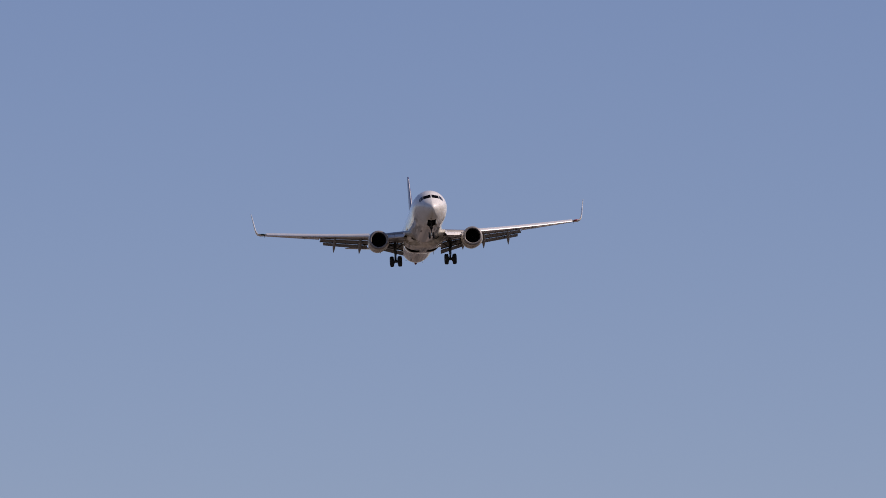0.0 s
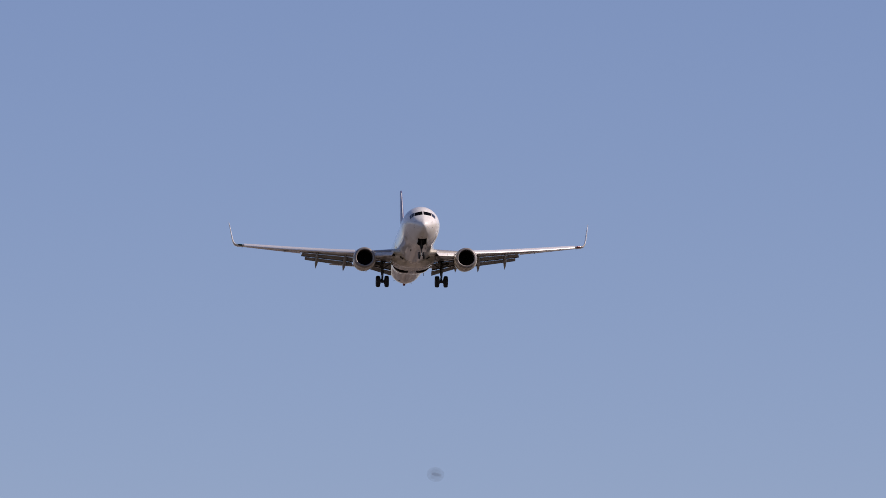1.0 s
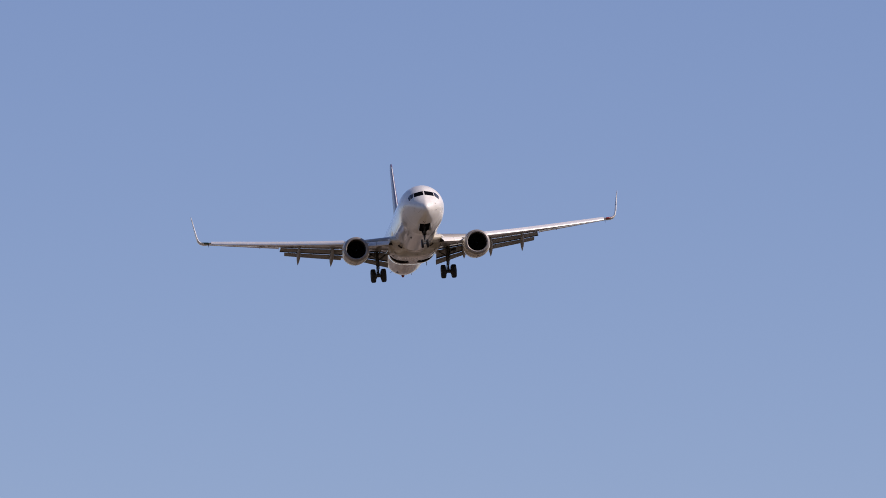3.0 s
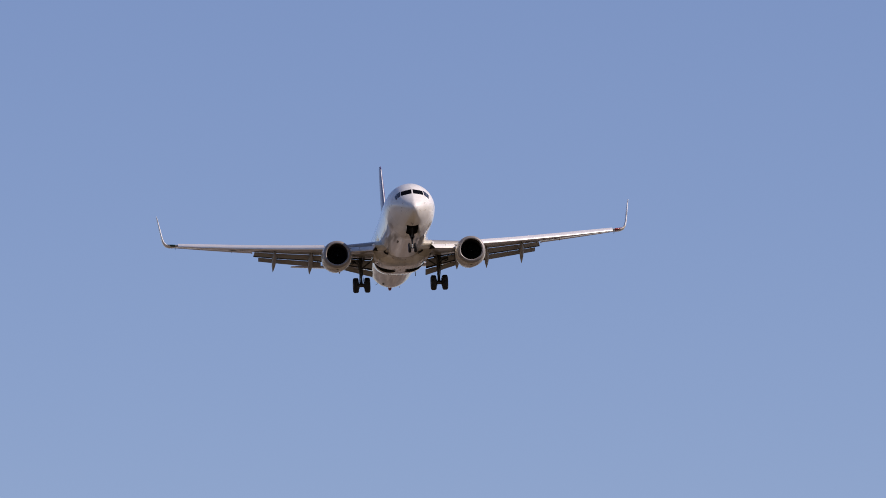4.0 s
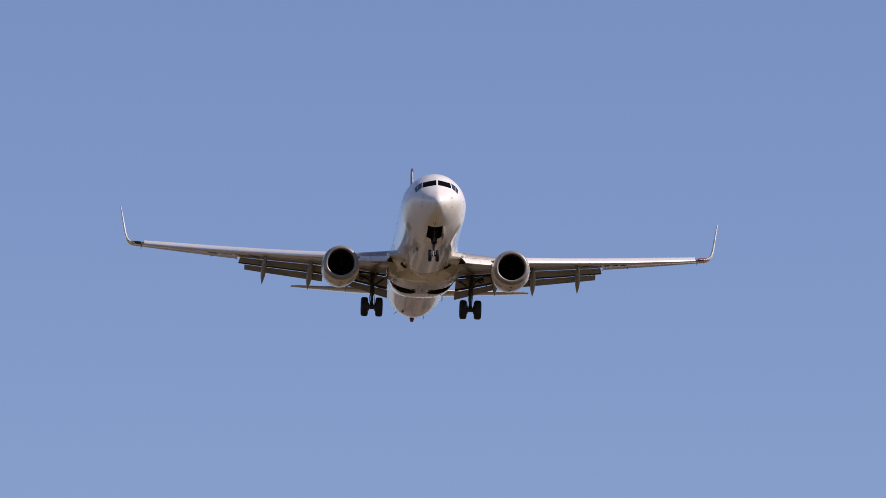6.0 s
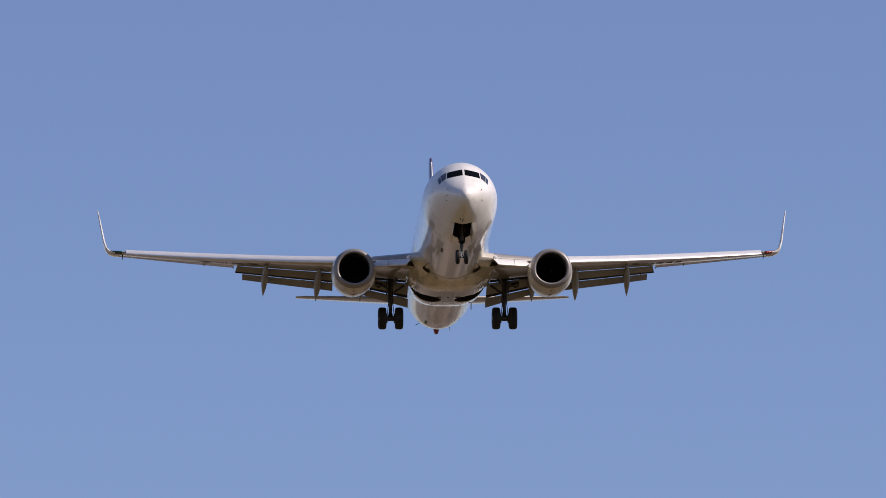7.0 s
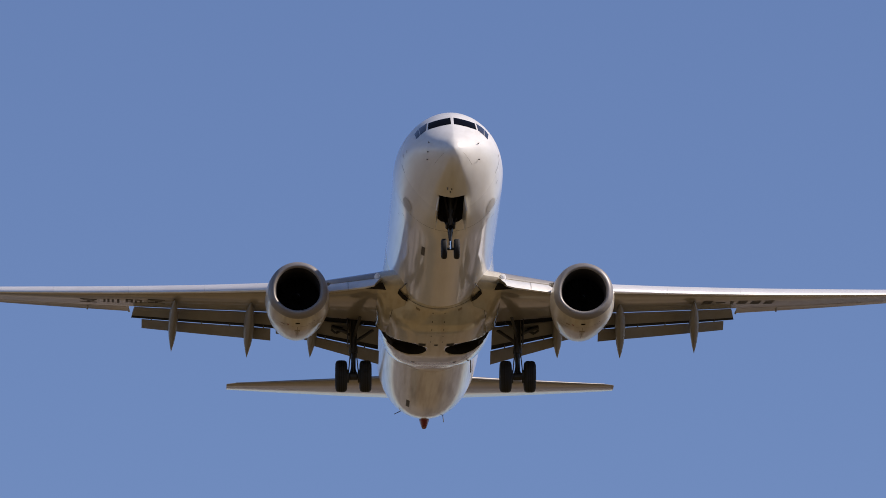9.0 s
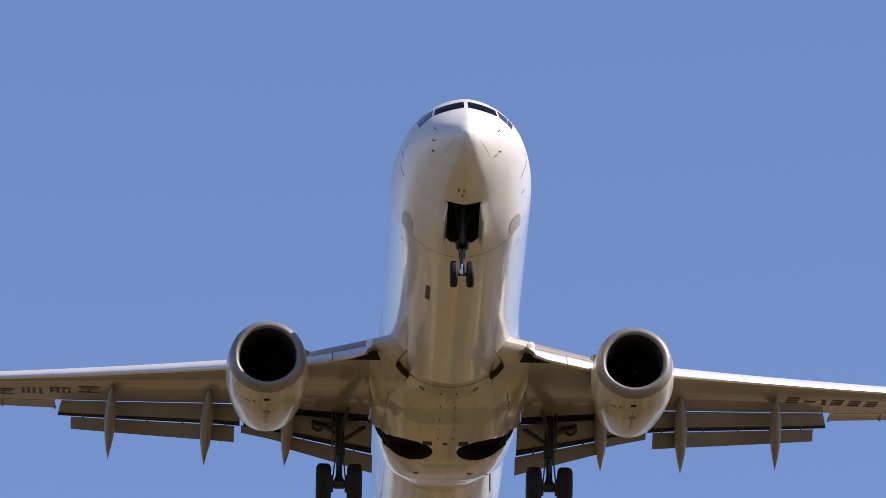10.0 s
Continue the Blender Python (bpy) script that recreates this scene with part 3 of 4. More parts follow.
def make_wing(side):
    xs_in = [0.9, 1.9, 2.6, 3.4, 4.2, 4.9, 5.9, 7, 8, 9, 10, 10.9]
    xs_out = [10.9, 11.5, 12.5, 13.5, 14.5, 15.5, 16.2, TIP_X]
    bm = loft(flip(side, [wing_section(x, 0.74) for x in xs_in]))
    loft(flip(side, [wing_section(x, 1.0) for x in xs_out]), bm)
    wing = part("wing", bm, GREY, airliner, "grey-painted swept wing")
    wing.data.calc_loop_triangles()
    WING_TREES[side] = BVHTree.FromPolygons([v.co.copy() for v in wing.data.vertices], [tuple(t.vertices) for t in wing.data.loop_triangles], all_triangles=True)
    rows = []
    for x, sink in ((1.2, 0.42), (1.6, 0.38), (1.88, 0.34), (2.02, 0.26), (2.12, 0.12), (2.17, 0.02)):
        sec = wing_section(x, 0.74)
        mid = sum(sec, Vector()) / len(sec)
        ring = []
        for k, p in enumerate(sec):
            s = (p.y - wing_le(x)) / (wing_te(x) - wing_le(x))
            low = sink * max(0.0, min(1.0, (s - 0.2) / 0.3)) if k < 14 else 0.0
            ring.append(mirrored(side, Vector((x, mid.y + (p.y - mid.y) * 1.004, mid.z + (p.z - mid.z) * 1.02 - low))))
        rows.append(ring)
    part("root_fairing", loft(rows), FAIRING, wing, "cream wing root fairing")
    # spoiler shelf over the flap cove
    for x0, x1 in ((2.1, 5.4), (5.8, 10.8)):
        rows = []
        for i in range(7):
            x = x0 + (x1 - x0) * i / 6
            c = wing_te(x) - wing_le(x)
            low, up = te_frame(x)
            rows.append([Vector((side * x, up.y - 0.05, up.z - 0.005)), Vector((side * x, up.y + 0.055 * c, up.z - 0.012 * c)), Vector((side * x, up.y + 0.055 * c, up.z - 0.012 * c - 0.02)), Vector((side * x, up.y - 0.05, up.z - 0.06))])
        part("spoiler", loft(rows), GREY, wing)
    # flaps, two elements each
    for x0, x1, a0, a1, m, f in ((2.02, 5.6, 1.99, 4.3, (0.050, 0.016, 0.168, 29, 0.09), (0.187, 0.106, 0.084, 43, 0.09)),
                                 (5.7, 10.85, 5.85, 10.45, (-0.006, 0.0095, 0.21, 27, 0.09), (0.178, 0.1125, 0.141, 40, 0.085))):
        rings = flap_sections(x0, x1, *m)
        if x1 > 6:  # the outer end is cut at a slant
            rings[-1] = [Vector((p.x - 0.15 * (1 - k2), p.y, p.z)) for p, k2 in ((q, (q.y - rings[-1][0].y) / 0.62) for q in rings[-1])]
        main_flap = part("main_flap", loft(flip(side, rings)), FLAP, wing, "drooped grey flap")
        for a, b in ((11, 13),):  # dark strip holds the shade of the rear cove
            strip = [[p + Vector((0, -0.004, -0.006)) for p in [ring[k % 20] for k in range(a, b + 1)]] for ring in rings]
            part("cove_shade", loft(flip(side, strip), caps=False, closed=False), GAP_DARK, main_flap, "dark strip for the shade in the flap cove")
        part("aft_flap", loft(flip(side, flap_sections(a0, a1, *f))), FLAP, wing, "drooped grey aft flap")
    part("aft_flap", loft(flip(side, flap_sections(4.42, 5.66, 0.178, 0.098, 0.062, 43, 0.1))), FLAP, wing, "short grey flap behind the engine")
    # Added black plate closes the cove: shade of gear bay and flap gap.
    bay = []
    for x in (1.85, 2.6, 3.4, 4.2, 5.2):
        low = te_frame(x)[0]
        bay.append([Vector((side * x, low.y - 0.02, low.z + 0.02)), Vector((side * x, low.y + 0.50, low.z - 0.03)), Vector((side * x, low.y + 0.50, low.z - 0.01)), Vector((side * x, low.y - 0.02, low.z + 0.04))])
    part("bay_shade_plate", loft(bay), BLACK, wing, "black plate for the shade of gear bay and flap cove")
    for x in (2.5, 3.9, 6.1, 7.3, 8.3, 9.2, 10.1):
        ring = flap_sections(x, x + 0.01, *((0.050, 0.018, 0.165, 29, 0.09) if x < 5 else (-0.006, 0.0095, 0.21, 27, 0.09)), n=1)[0]
        p = mirrored(side, ring[10])
        part("flap_bracket", tube(p + Vector((0, -0.12, 0.04)), p + Vector((0, 0.06, -0.06)), 0.022, 0.022, None, 8), LINE, wing)
    # slats and inboard nose flaps
    for x0, x1 in ((5.75, 8.205), (8.209, 10.905), (10.909, 13.605), (13.609, 16.42)):
        part("slat", loft(flip(side, slat_sections(x0, x1, 0.17, 0.115))), SLAT, wing, "bright metal leading edge slat")
    for x0, x1 in ((2.05, 3.2), (3.22, 4.35)):
        rows = []
        for x in (x0, (x0 + x1) / 2, x1):
            y, z = wing_le(x), wing_z(x)
            e = 0.26 if x == 2.05 else 0.0
            rows.append([Vector((x + e * 0.8, y + 0.14, z - 0.22)), Vector((x + e * 0.9, y - 0.1, z - 0.24)), Vector((x + e, y - 0.36, z - 0.40)), Vector((x + e, y - 0.44, z - 0.37)), Vector((x + e * 0.8, y - 0.40, z - 0.27)), Vector((x + e * 0.2, y - 0.16, z - 0.06)), Vector((x - e * 0.2, y + 0.10, z + 0.05))])
        part("nose_flap", loft(flip(side, rows)), WHITE, wing, "drooped leading edge flap")
    # Flat black plate drawn as the shade in the wing root gap.
    part("root_gap_shade", slab([(side * 1.90, 14.42, -1.665), (side * 2.02, 14.22, -1.46), (side * 2.3, 14.42, -1.46), (side * 2.75, 15.08, -1.42)], 0.02), BLACK, wing, "black plate for the shaded gap behind the leading edge flap")
    # flap track fairings
    for x, y0, y1, z1, r in ((9.26, 19.75, 22.6, -1.73, 0.22), (6.56, 18.9, 22.05, -2.08, 0.25), (4.3, 18.4, 21.75, -2.16, 0.25)):
        part("flap_fairing", canoe(x, y0, wing_z(x) - 0.16, y1, z1, r, side, side * 0.13), FLAP, wing, "grey pointed flap track fairing")
    # aileron seam and small tab fairings
    for x in (10.9, 12.4):
        low = wing_section(x, 1.0)[0]
        part("hinge_fairing", lathe([(-0.4, 0.008), (-0.2, 0.03), (0, 0.036), (0.07, 0.008)], (side * x, low.y - 0.05, low.z - 0.02), "y", 10, caps=True), FLAP, wing)
    # blended winglet
    path = [(TIP_X, 0.0, 23.0, 1.52, 90), (17.05, 0.03, 23.15, 1.45, 82), (17.29, 0.12, 23.3, 1.36, 62), (17.45, 0.33, 23.5, 1.26, 36), (17.56, 0.7, 23.72, 1.15, 14), (17.68, 1.4, 24.1, 0.95, 9), (17.80, 2.1, 24.42, 0.72, 10), (17.88, 2.5, 24.68, 0.48, 10)]
    base_z = wing_section(TIP_X, 1.0)[14].z
    rings = []
    for px, pz, py, c, lean in path:
        up = Vector((math.cos(radians(90 - lean)) * -1, 0, math.sin(radians(90 - lean)) * 1))
        nrm = Vector((-math.cos(radians(lean)), 0, math.sin(radians(lean))))
        ring = []
        for k in range(24):
            a = 2 * math.pi * k / 24
            u = (1 - math.cos(a)) / 2
            h = 0.07 * math.sin(a) * (1 - u) ** 0.5 * 1.3
            ring.append(Vector((side * px, py + c * u, base_z + pz)) + Vector((side * nrm.x, 0, nrm.z)) * (h * c))
        rings.append(ring)
    winglet = part("winglet", loft(rings), WHITE, wing, "tall blended winglet")
    # wingtip light under a coloured lens
    rows = []
    for x, dy, z, ry, rz in ((16.62, 0.20, wing_z(16.62), 0.20, 0.09), (16.68, 0.19, wing_z(16.68), 0.23, 0.10), (16.9, 0.19, base_z + 0.02, 0.23, 0.095), (17.12, 0.19, base_z + 0.06, 0.22, 0.08), (17.29, 0.2, base_z + 0.15, 0.18, 0.05)):
        le = wing_le(x) if x < 16.76 else 23.0 + (x - 16.75) * 0.62
        rows.append([Vector((side * x, le + dy - ry * math.cos(a), z + rz * math.sin(a))) for a in (2 * math.pi * k / 20 for k in range(20))])
    lens = loft(rows)
    part("position_light", lens, PORT if side > 0 else STARBOARD, wing, "red position light" if side > 0 else "dark green position light")
    part("static_wick", tube((side * 16.6, 23.6, base_z - 0.06), (side * 16.6, 23.85, base_z - 0.24), 0.03, 0.012), LINE, wing)
    # landing lamps in the wing root
    lamp = lathe([(0, 0.02), (0.02, 0.09), (0.1, 0.11), (0.2, 0.11)], (side * 2.2, wing_le(2.2) - 0.14, wing_z(2.2) + 0.07), "y", 16, caps=True)
    part("landing_lamp", lamp, LAMP, wing, "clear landing lamp")
    return wing


wings = {side: make_wing(side) for side in (-1, 1)}

# skin seams under the wings
for side in (-1, 1):
    for x0, x1, share in ((11.0, 15.6, 0.76),):
        ya, yb = (wing_le(x) + share * (wing_te(x) - wing_le(x)) for x in (x0, x1))
        bm = sheet_on(WING_TREES[side], [(side * x0, ya), (side * x1, yb), (side * x1, yb + 0.014), (side * x0, ya + 0.014)], "below", 0.004, 0.25, 0.002)
        if bm:
            part("panel_seam", bm, FAINT, wings[side], "worn seam line")

# markings under the wings, as plain bars
def mark(side, x, y, w, h, skew=0.0):
    quad = [(x, y), (x + w, y + skew), (x + w, y + h + skew), (x, y + h)]
    bm = sheet_on(WING_TREES[side], quad, "below", 0.008, 0.06, 0.003)
    if bm:
        part("marking", bm, MARK, wings[side], "dark painted marking bar")


# shares of a square cell: x, y, width, depth
ACROSS = ((0.0, 0.06, 1.0, 0.15), (0.14, 0.36, 0.72, 0.13), (0.42, 0.40, 0.16, 0.5), (0.0, 0.80, 1.0, 0.15))
UPRIGHT = ((0.02, 0.1, 0.13, 0.8), (0.26, 0.05, 0.13, 0.85), (0.52, 0.1, 0.13, 0.8), (0.84, 0.02, 0.14, 0.94))
MIXED = ((0.0, 0.1, 0.14, 0.8), (0.06, 0.12, 0.4, 0.14), (0.3, 0.2, 0.13, 0.72), (0.54, 0.12, 0.44, 0.14), (0.56, 0.4, 0.13, 0.5), (0.84, 0.4, 0.13, 0.5), (0.02, 0.5, 0.4, 0.13))
for gx, cell in ((-12.65, ACROSS), (-11.83, UPRIGHT), (-11.02, MIXED), (-10.22, ACROSS)):
    y = wing_le(-gx - 0.28) + 0.78
    for u, v, w, h in cell:
        mark(-1, gx + u * 0.6, y + v * 0.62 + (0.5 - u) * 0.2, w * 0.6, h * 0.62, -w * 0.2)
for gx, w, dy, h in ((9.6, 0.36, 0.05, 0.46), (10.08, 0.34, 0.26, 0.13), (10.6, 0.12, 0.05, 0.46), (10.9, 0.34, 0.05, 0.46), (11.4, 0.34, 0.05, 0.46), (11.9, 0.34, 0.05, 0.46)):
    rows = ((0.0, 0.24), (0.38, 0.24), (0.76, 0.24)) if w > 0.2 and h > 0.3 else ((0.0, 1.0),)
    for v, k in rows:
        mark(1, gx - v * 0.08, wing_le(gx) + 0.72 + dy + v * h, w, k * h, 0.15)


# ---- engines ----
ENG_X, ENG_Y, ENG_Z = 4.99, 13.45, -1.915


def nacelle_ring(o, r, side, n=96, flat=0.97):
    """A ring of the nacelle with its flattened underside."""
    ring = []
    for k in range(n):
        a = 2 * math.pi * k / n
        c, s = math.cos(a), math.sin(a)
        zz = s * r * (1.0 if s > 0 else flat)
        xx = c * r * (1.0 + (0.03 * math.sin(math.pi * s) ** 2 if s < 0 else 0))
        ring.append(Vector((side * ENG_X + xx, ENG_Y + o, ENG_Z + zz)))
    return ring


def make_engine(side):
    outer = [(0.302, 1.036), (0.45, 1.062), (0.6, 1.085), (1.0, 1.115), (1.5, 1.125), (2.1, 1.085), (2.8, 1.01), (3.4, 0.925), (3.95, 0.825), (3.95, 0.785), (3.4, 0.785)]
    ys = [0.302 + (3.95 - 0.302) * k / 30 for k in range(31)]
    skin = [(y, curve_value(outer[:9], y)) for y in ys] + outer[9:]
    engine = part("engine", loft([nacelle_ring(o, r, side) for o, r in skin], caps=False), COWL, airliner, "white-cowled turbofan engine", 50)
    bow = [(0.22 - 0.22 * math.sin(a), 0.855 - 0.10 * math.cos(a)) for a in (0.75 + (math.pi / 2 - 0.75) * k / 8 for k in range(9))]
    throat = bow[0]
    bow += [(0.30 * (1 - math.cos(a)), 0.855 + 0.182 * math.sin(a)) for a in (math.pi / 2 * k / 12 for k in range(1, 13))]
    part("inlet_lip", loft([nacelle_ring(o, r, side) for o, r in bow], caps=False), LIP, engine, "grey metal intake lip", 60)
    # The lip's shaded inner face takes the near-black duct colour.
    part("intake_duct", loft([nacelle_ring(o, r, side, flat=0.97 + 0.03 * min(1, o / 1.1)) for o, r in (throat, (0.13, 0.766), (0.22, 0.754), (0.45, 0.752), (0.7, 0.755), (1.15, 0.78), (1.5, 0.79))], caps=False), DUCT, engine, "intake duct, its shade put into a near-black colour", 60)
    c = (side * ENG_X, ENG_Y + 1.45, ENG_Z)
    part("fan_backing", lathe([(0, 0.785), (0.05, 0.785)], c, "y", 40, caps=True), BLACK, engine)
    part("spinner", lathe([(-0.55, 0.01), (-0.5, 0.05), (-0.3, 0.16), (-0.1, 0.23), (-0.02, 0.25)], c, "y", 24, caps=True), FAN_SHADE, engine, "fan spinner, near black for the intake's shade")
    swirl = bmesh.new()
    for k in range(3):
        a = 0.5 * k
        o = -0.5 + 0.03 * k
        r = 0.06 + 0.013 * k
        p = Vector((c[0] + r * math.cos(a), c[1] + o - 0.01, c[2] + r * math.sin(a)))
        q = Vector((c[0] + (r + 0.013) * math.cos(a + 0.5), c[1] + o + 0.02, c[2] + (r + 0.013) * math.sin(a + 0.5)))
        tube(p, q, 0.012, 0.012, swirl, 6)
    part("spinner_mark", swirl, LINE, engine, "pale spinner mark")
    blade = bmesh.new()
    slab([(-0.05, -0.06, 0.22), (0.05, 0.02, 0.22), (0.12, 0.04, 0.77), (-0.06, -0.10, 0.77)], 0.015, blade)
    bmesh.ops.recalc_face_normals(blade, faces=blade.faces[:])
    bme = mesh_of("fan_blade", blade, FAN_SHADE)
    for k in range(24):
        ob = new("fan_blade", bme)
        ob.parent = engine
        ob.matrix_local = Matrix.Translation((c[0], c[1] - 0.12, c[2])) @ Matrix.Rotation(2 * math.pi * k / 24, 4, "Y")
    core = (side * ENG_X, ENG_Y + 3.0, ENG_Z)
    part("core_nozzle", lathe([(0, 0.66), (0.6, 0.62), (1.2, 0.52), (1.75, 0.40), (1.75, 0.36), (1.2, 0.3)], core, "y", 32), HOT, engine, "heat-stained metal exhaust nozzle")
    part("exhaust_plug", lathe([(0.9, 0.3), (1.5, 0.26), (2.2, 0.05)], core, "y", 20, caps=True), HOT, engine)
    # pylon between nacelle and wing
    rows = []
    for y, zt, zb, w in ((15.0, -0.84, -0.95, 0.06), (15.6, -0.66, -1.1, 0.18), (16.6, -0.62, -1.2, 0.21), (17.8, -0.85, -1.25, 0.2), (19.2, -1.0, -1.2, 0.1)):
        rows.append([Vector((side * ENG_X + dx, y, z)) for dx, z in ((-w, zb), (w, zb), (w * 0.8, zt), (-w * 0.8, zt))])
    part("pylon", loft(rows), WHITE, engine, "white engine pylon")
    # vortex strake on the inboard shoulder
    d = Vector((-side * 0.885, 0, 0.466))
    o = Vector((side * ENG_X, ENG_Y, ENG_Z))
    part("strake", slab([o + d * 1.08 + Vector((0, 0.85, 0)), o + d * 1.29 + Vector((0, 1.35, 0)), o + d * 1.29 + Vector((0, 1.55, 0)), o + d * 1.05 + Vector((0, 1.65, 0))], 0.03), FLAP, engine, "small fin on the engine shoulder")
    # latches, vents and seams on the underside of the cowl
    def on_cowl(oy, a0, a1, length, name, mat):
        bm = bmesh.new()
        rows = []
        steps = max(2, int((a1 - a0) / 3))
        for yy in (oy, oy + length):
            r = curve_value([p for p in outer[:9]], yy) + 0.004
            row = []
            for k in range(steps + 1):
                a = radians(a0 + (a1 - a0) * k / steps)
                s, cc = -math.cos(a), math.sin(a)
                row.append(bm.verts.new((side * ENG_X + cc * r * (1 + 0.03 * math.sin(math.pi * s) ** 2), ENG_Y + yy, ENG_Z + s * r * 0.97)))
            rows.append(row)
        for k in range(steps):
            bm.faces.new((rows[0][k], rows[0][k + 1], rows[1][k + 1], rows[1][k]))
        part(name, bm, mat, engine)

    on_cowl(1.05, -50, 50, 0.014, "cowl_seam", FAINT)
    on_cowl(0.62, -4, 4, 0.14, "cowl_vent", BLACK)
    on_cowl(1.45, -5, 5, 0.20, "cowl_vent", FAINT)
    on_cowl(0.95, -32, -24, 0.09, "cowl_vent", FAINT)
    for k in range(9):
        on_cowl(1.08 + 0.2 * k, -0.45, 0.45, 0.2, "cowl_seam", FAINT)
    on_cowl(0.9, 20, 29, 0.03, "cowl_seam", FAINT)
    on_cowl(1.3, -40, -26, 0.03, "cowl_seam", FAINT)
    on_cowl(0.78, 30, 33, 0.06, "cowl_vent", FAINT)
    on_cowl(0.86, -20, -16, 0.10, "cowl_vent", RED)
    for k in range(4):
        on_cowl(1.8 + 0.24 * k, -3.5, 3.5, 0.05, "cowl_latch", FAINT)
    return engine


engines = {side: make_engine(side) for side in (-1, 1)}


# ---- tail ----
def panel_sections(stations, thick, upright=False, n=20, trim=0.0, full=None):
    """A tail surface: stations of (span, leading y, chord, height)."""
    rings = []
    for x, y, c, z in stations:
        ring = []
        for k in range(n):
            a = 2 * math.pi * k / n
            u = (1 - math.cos(a)) / 2
            h = thick * c * math.sin(a) * (1 - u) ** 0.55 * 1.25
            ring.append(Vector((h, y + c * u, x)) if upright else Vector((x, y + c * u, z + h - (0.7 * (full or c) - u * c) * trim)))
        rings.append(ring)
    return rings


for side in (-1, 1):
    plan = [(0.3, 32.2, 4.5, 0.20), (1.0, 32.65, 4.25, 0.26), (3.0, 33.95, 3.3, 0.45), (5.0, 35.2, 2.35, 0.65), (6.9, 36.4, 1.45, 0.85), (7.27, 36.75, 1.1, 0.88)]
    stab = part("stabilizer", loft(flip(side, panel_sections(plan, 0.045, trim=0.07))), GREY, airliner, "grey horizontal stabilizer")
    rows = []
    for x, y, c, z in plan[1:5]:
        rows.append(panel_sections([(x, y - 0.02, 0.09 * c, z)], 0.2, trim=0.07, full=c)[0])
    part("leading_edge", loft(flip(side, rows)), LIP, stab, "dull metal leading edge")
fin = part("fin", loft(panel_sections([(1.5, 30.2, 7.4, 0), (2.4, 31.7, 5.9, 0), (4.2, 33.3, 4.9, 0), (6.3, 35.1, 3.6, 0), (8.1, 36.6, 2.4, 0), (8.42, 37.1, 1.8, 0)], 0.045, True)), TAIL, airliner, "dark purple-red tail fin")
part("fin_fillet", loft(panel_sections([(1.55, 26.5, 5.5, 0), (1.95, 28.2, 4.6, 0), (2.35, 30.6, 2.4, 0)], 0.02, True)), WHITE, fin, "white dorsal fillet")
part("fin_leading_edge", loft(panel_sections([(2.4, 31.67, 0.4, 0), (4.2, 33.27, 0.36, 0), (6.3, 35.07, 0.3, 0), (8.1, 36.57, 0.25, 0)], 0.16, True)), SLAT, fin, "bright metal leading edge")


# ---- landing gear ----
def wheel(name, x, y, z, r, w, parent):
    hw = w / 2
    prof = [(-hw * 0.75, r * 0.52), (-hw * 0.98, r * 0.62), (-hw, r * 0.78), (-hw * 0.88, r * 0.92), (-hw * 0.6, r * 0.99), (-hw * 0.25, r), (hw * 0.25, r), (hw * 0.6, r * 0.99), (hw * 0.88, r * 0.92), (hw, r * 0.78), (hw * 0.98, r * 0.62), (hw * 0.75, r * 0.52)]
    ob = part(name, lathe(prof, (x, y, z), "x", 40, caps=True), TYRE, parent, "black rubber tyre on its wheel", 50)
    for g in (-0.3, 0.0, 0.3):
        part("tread_groove", lathe([(hw * g - 0.008, r * 1.002), (hw * g + 0.008, r * 1.002)], (x, y, z), "x", 40), BLACK, ob)
    for s in (-1, 1):
        part("hub", lathe([(s * hw * 0.77, r * 0.5), (s * hw * 0.86, r * 0.42), (s * hw * 0.7, r * 0.3), (s * hw * 0.92, r * 0.16), (s * hw * 0.95, 0.02)], (x, y, z), "x", 24, caps=True), HUB, ob, "grey metal hub")
    return ob


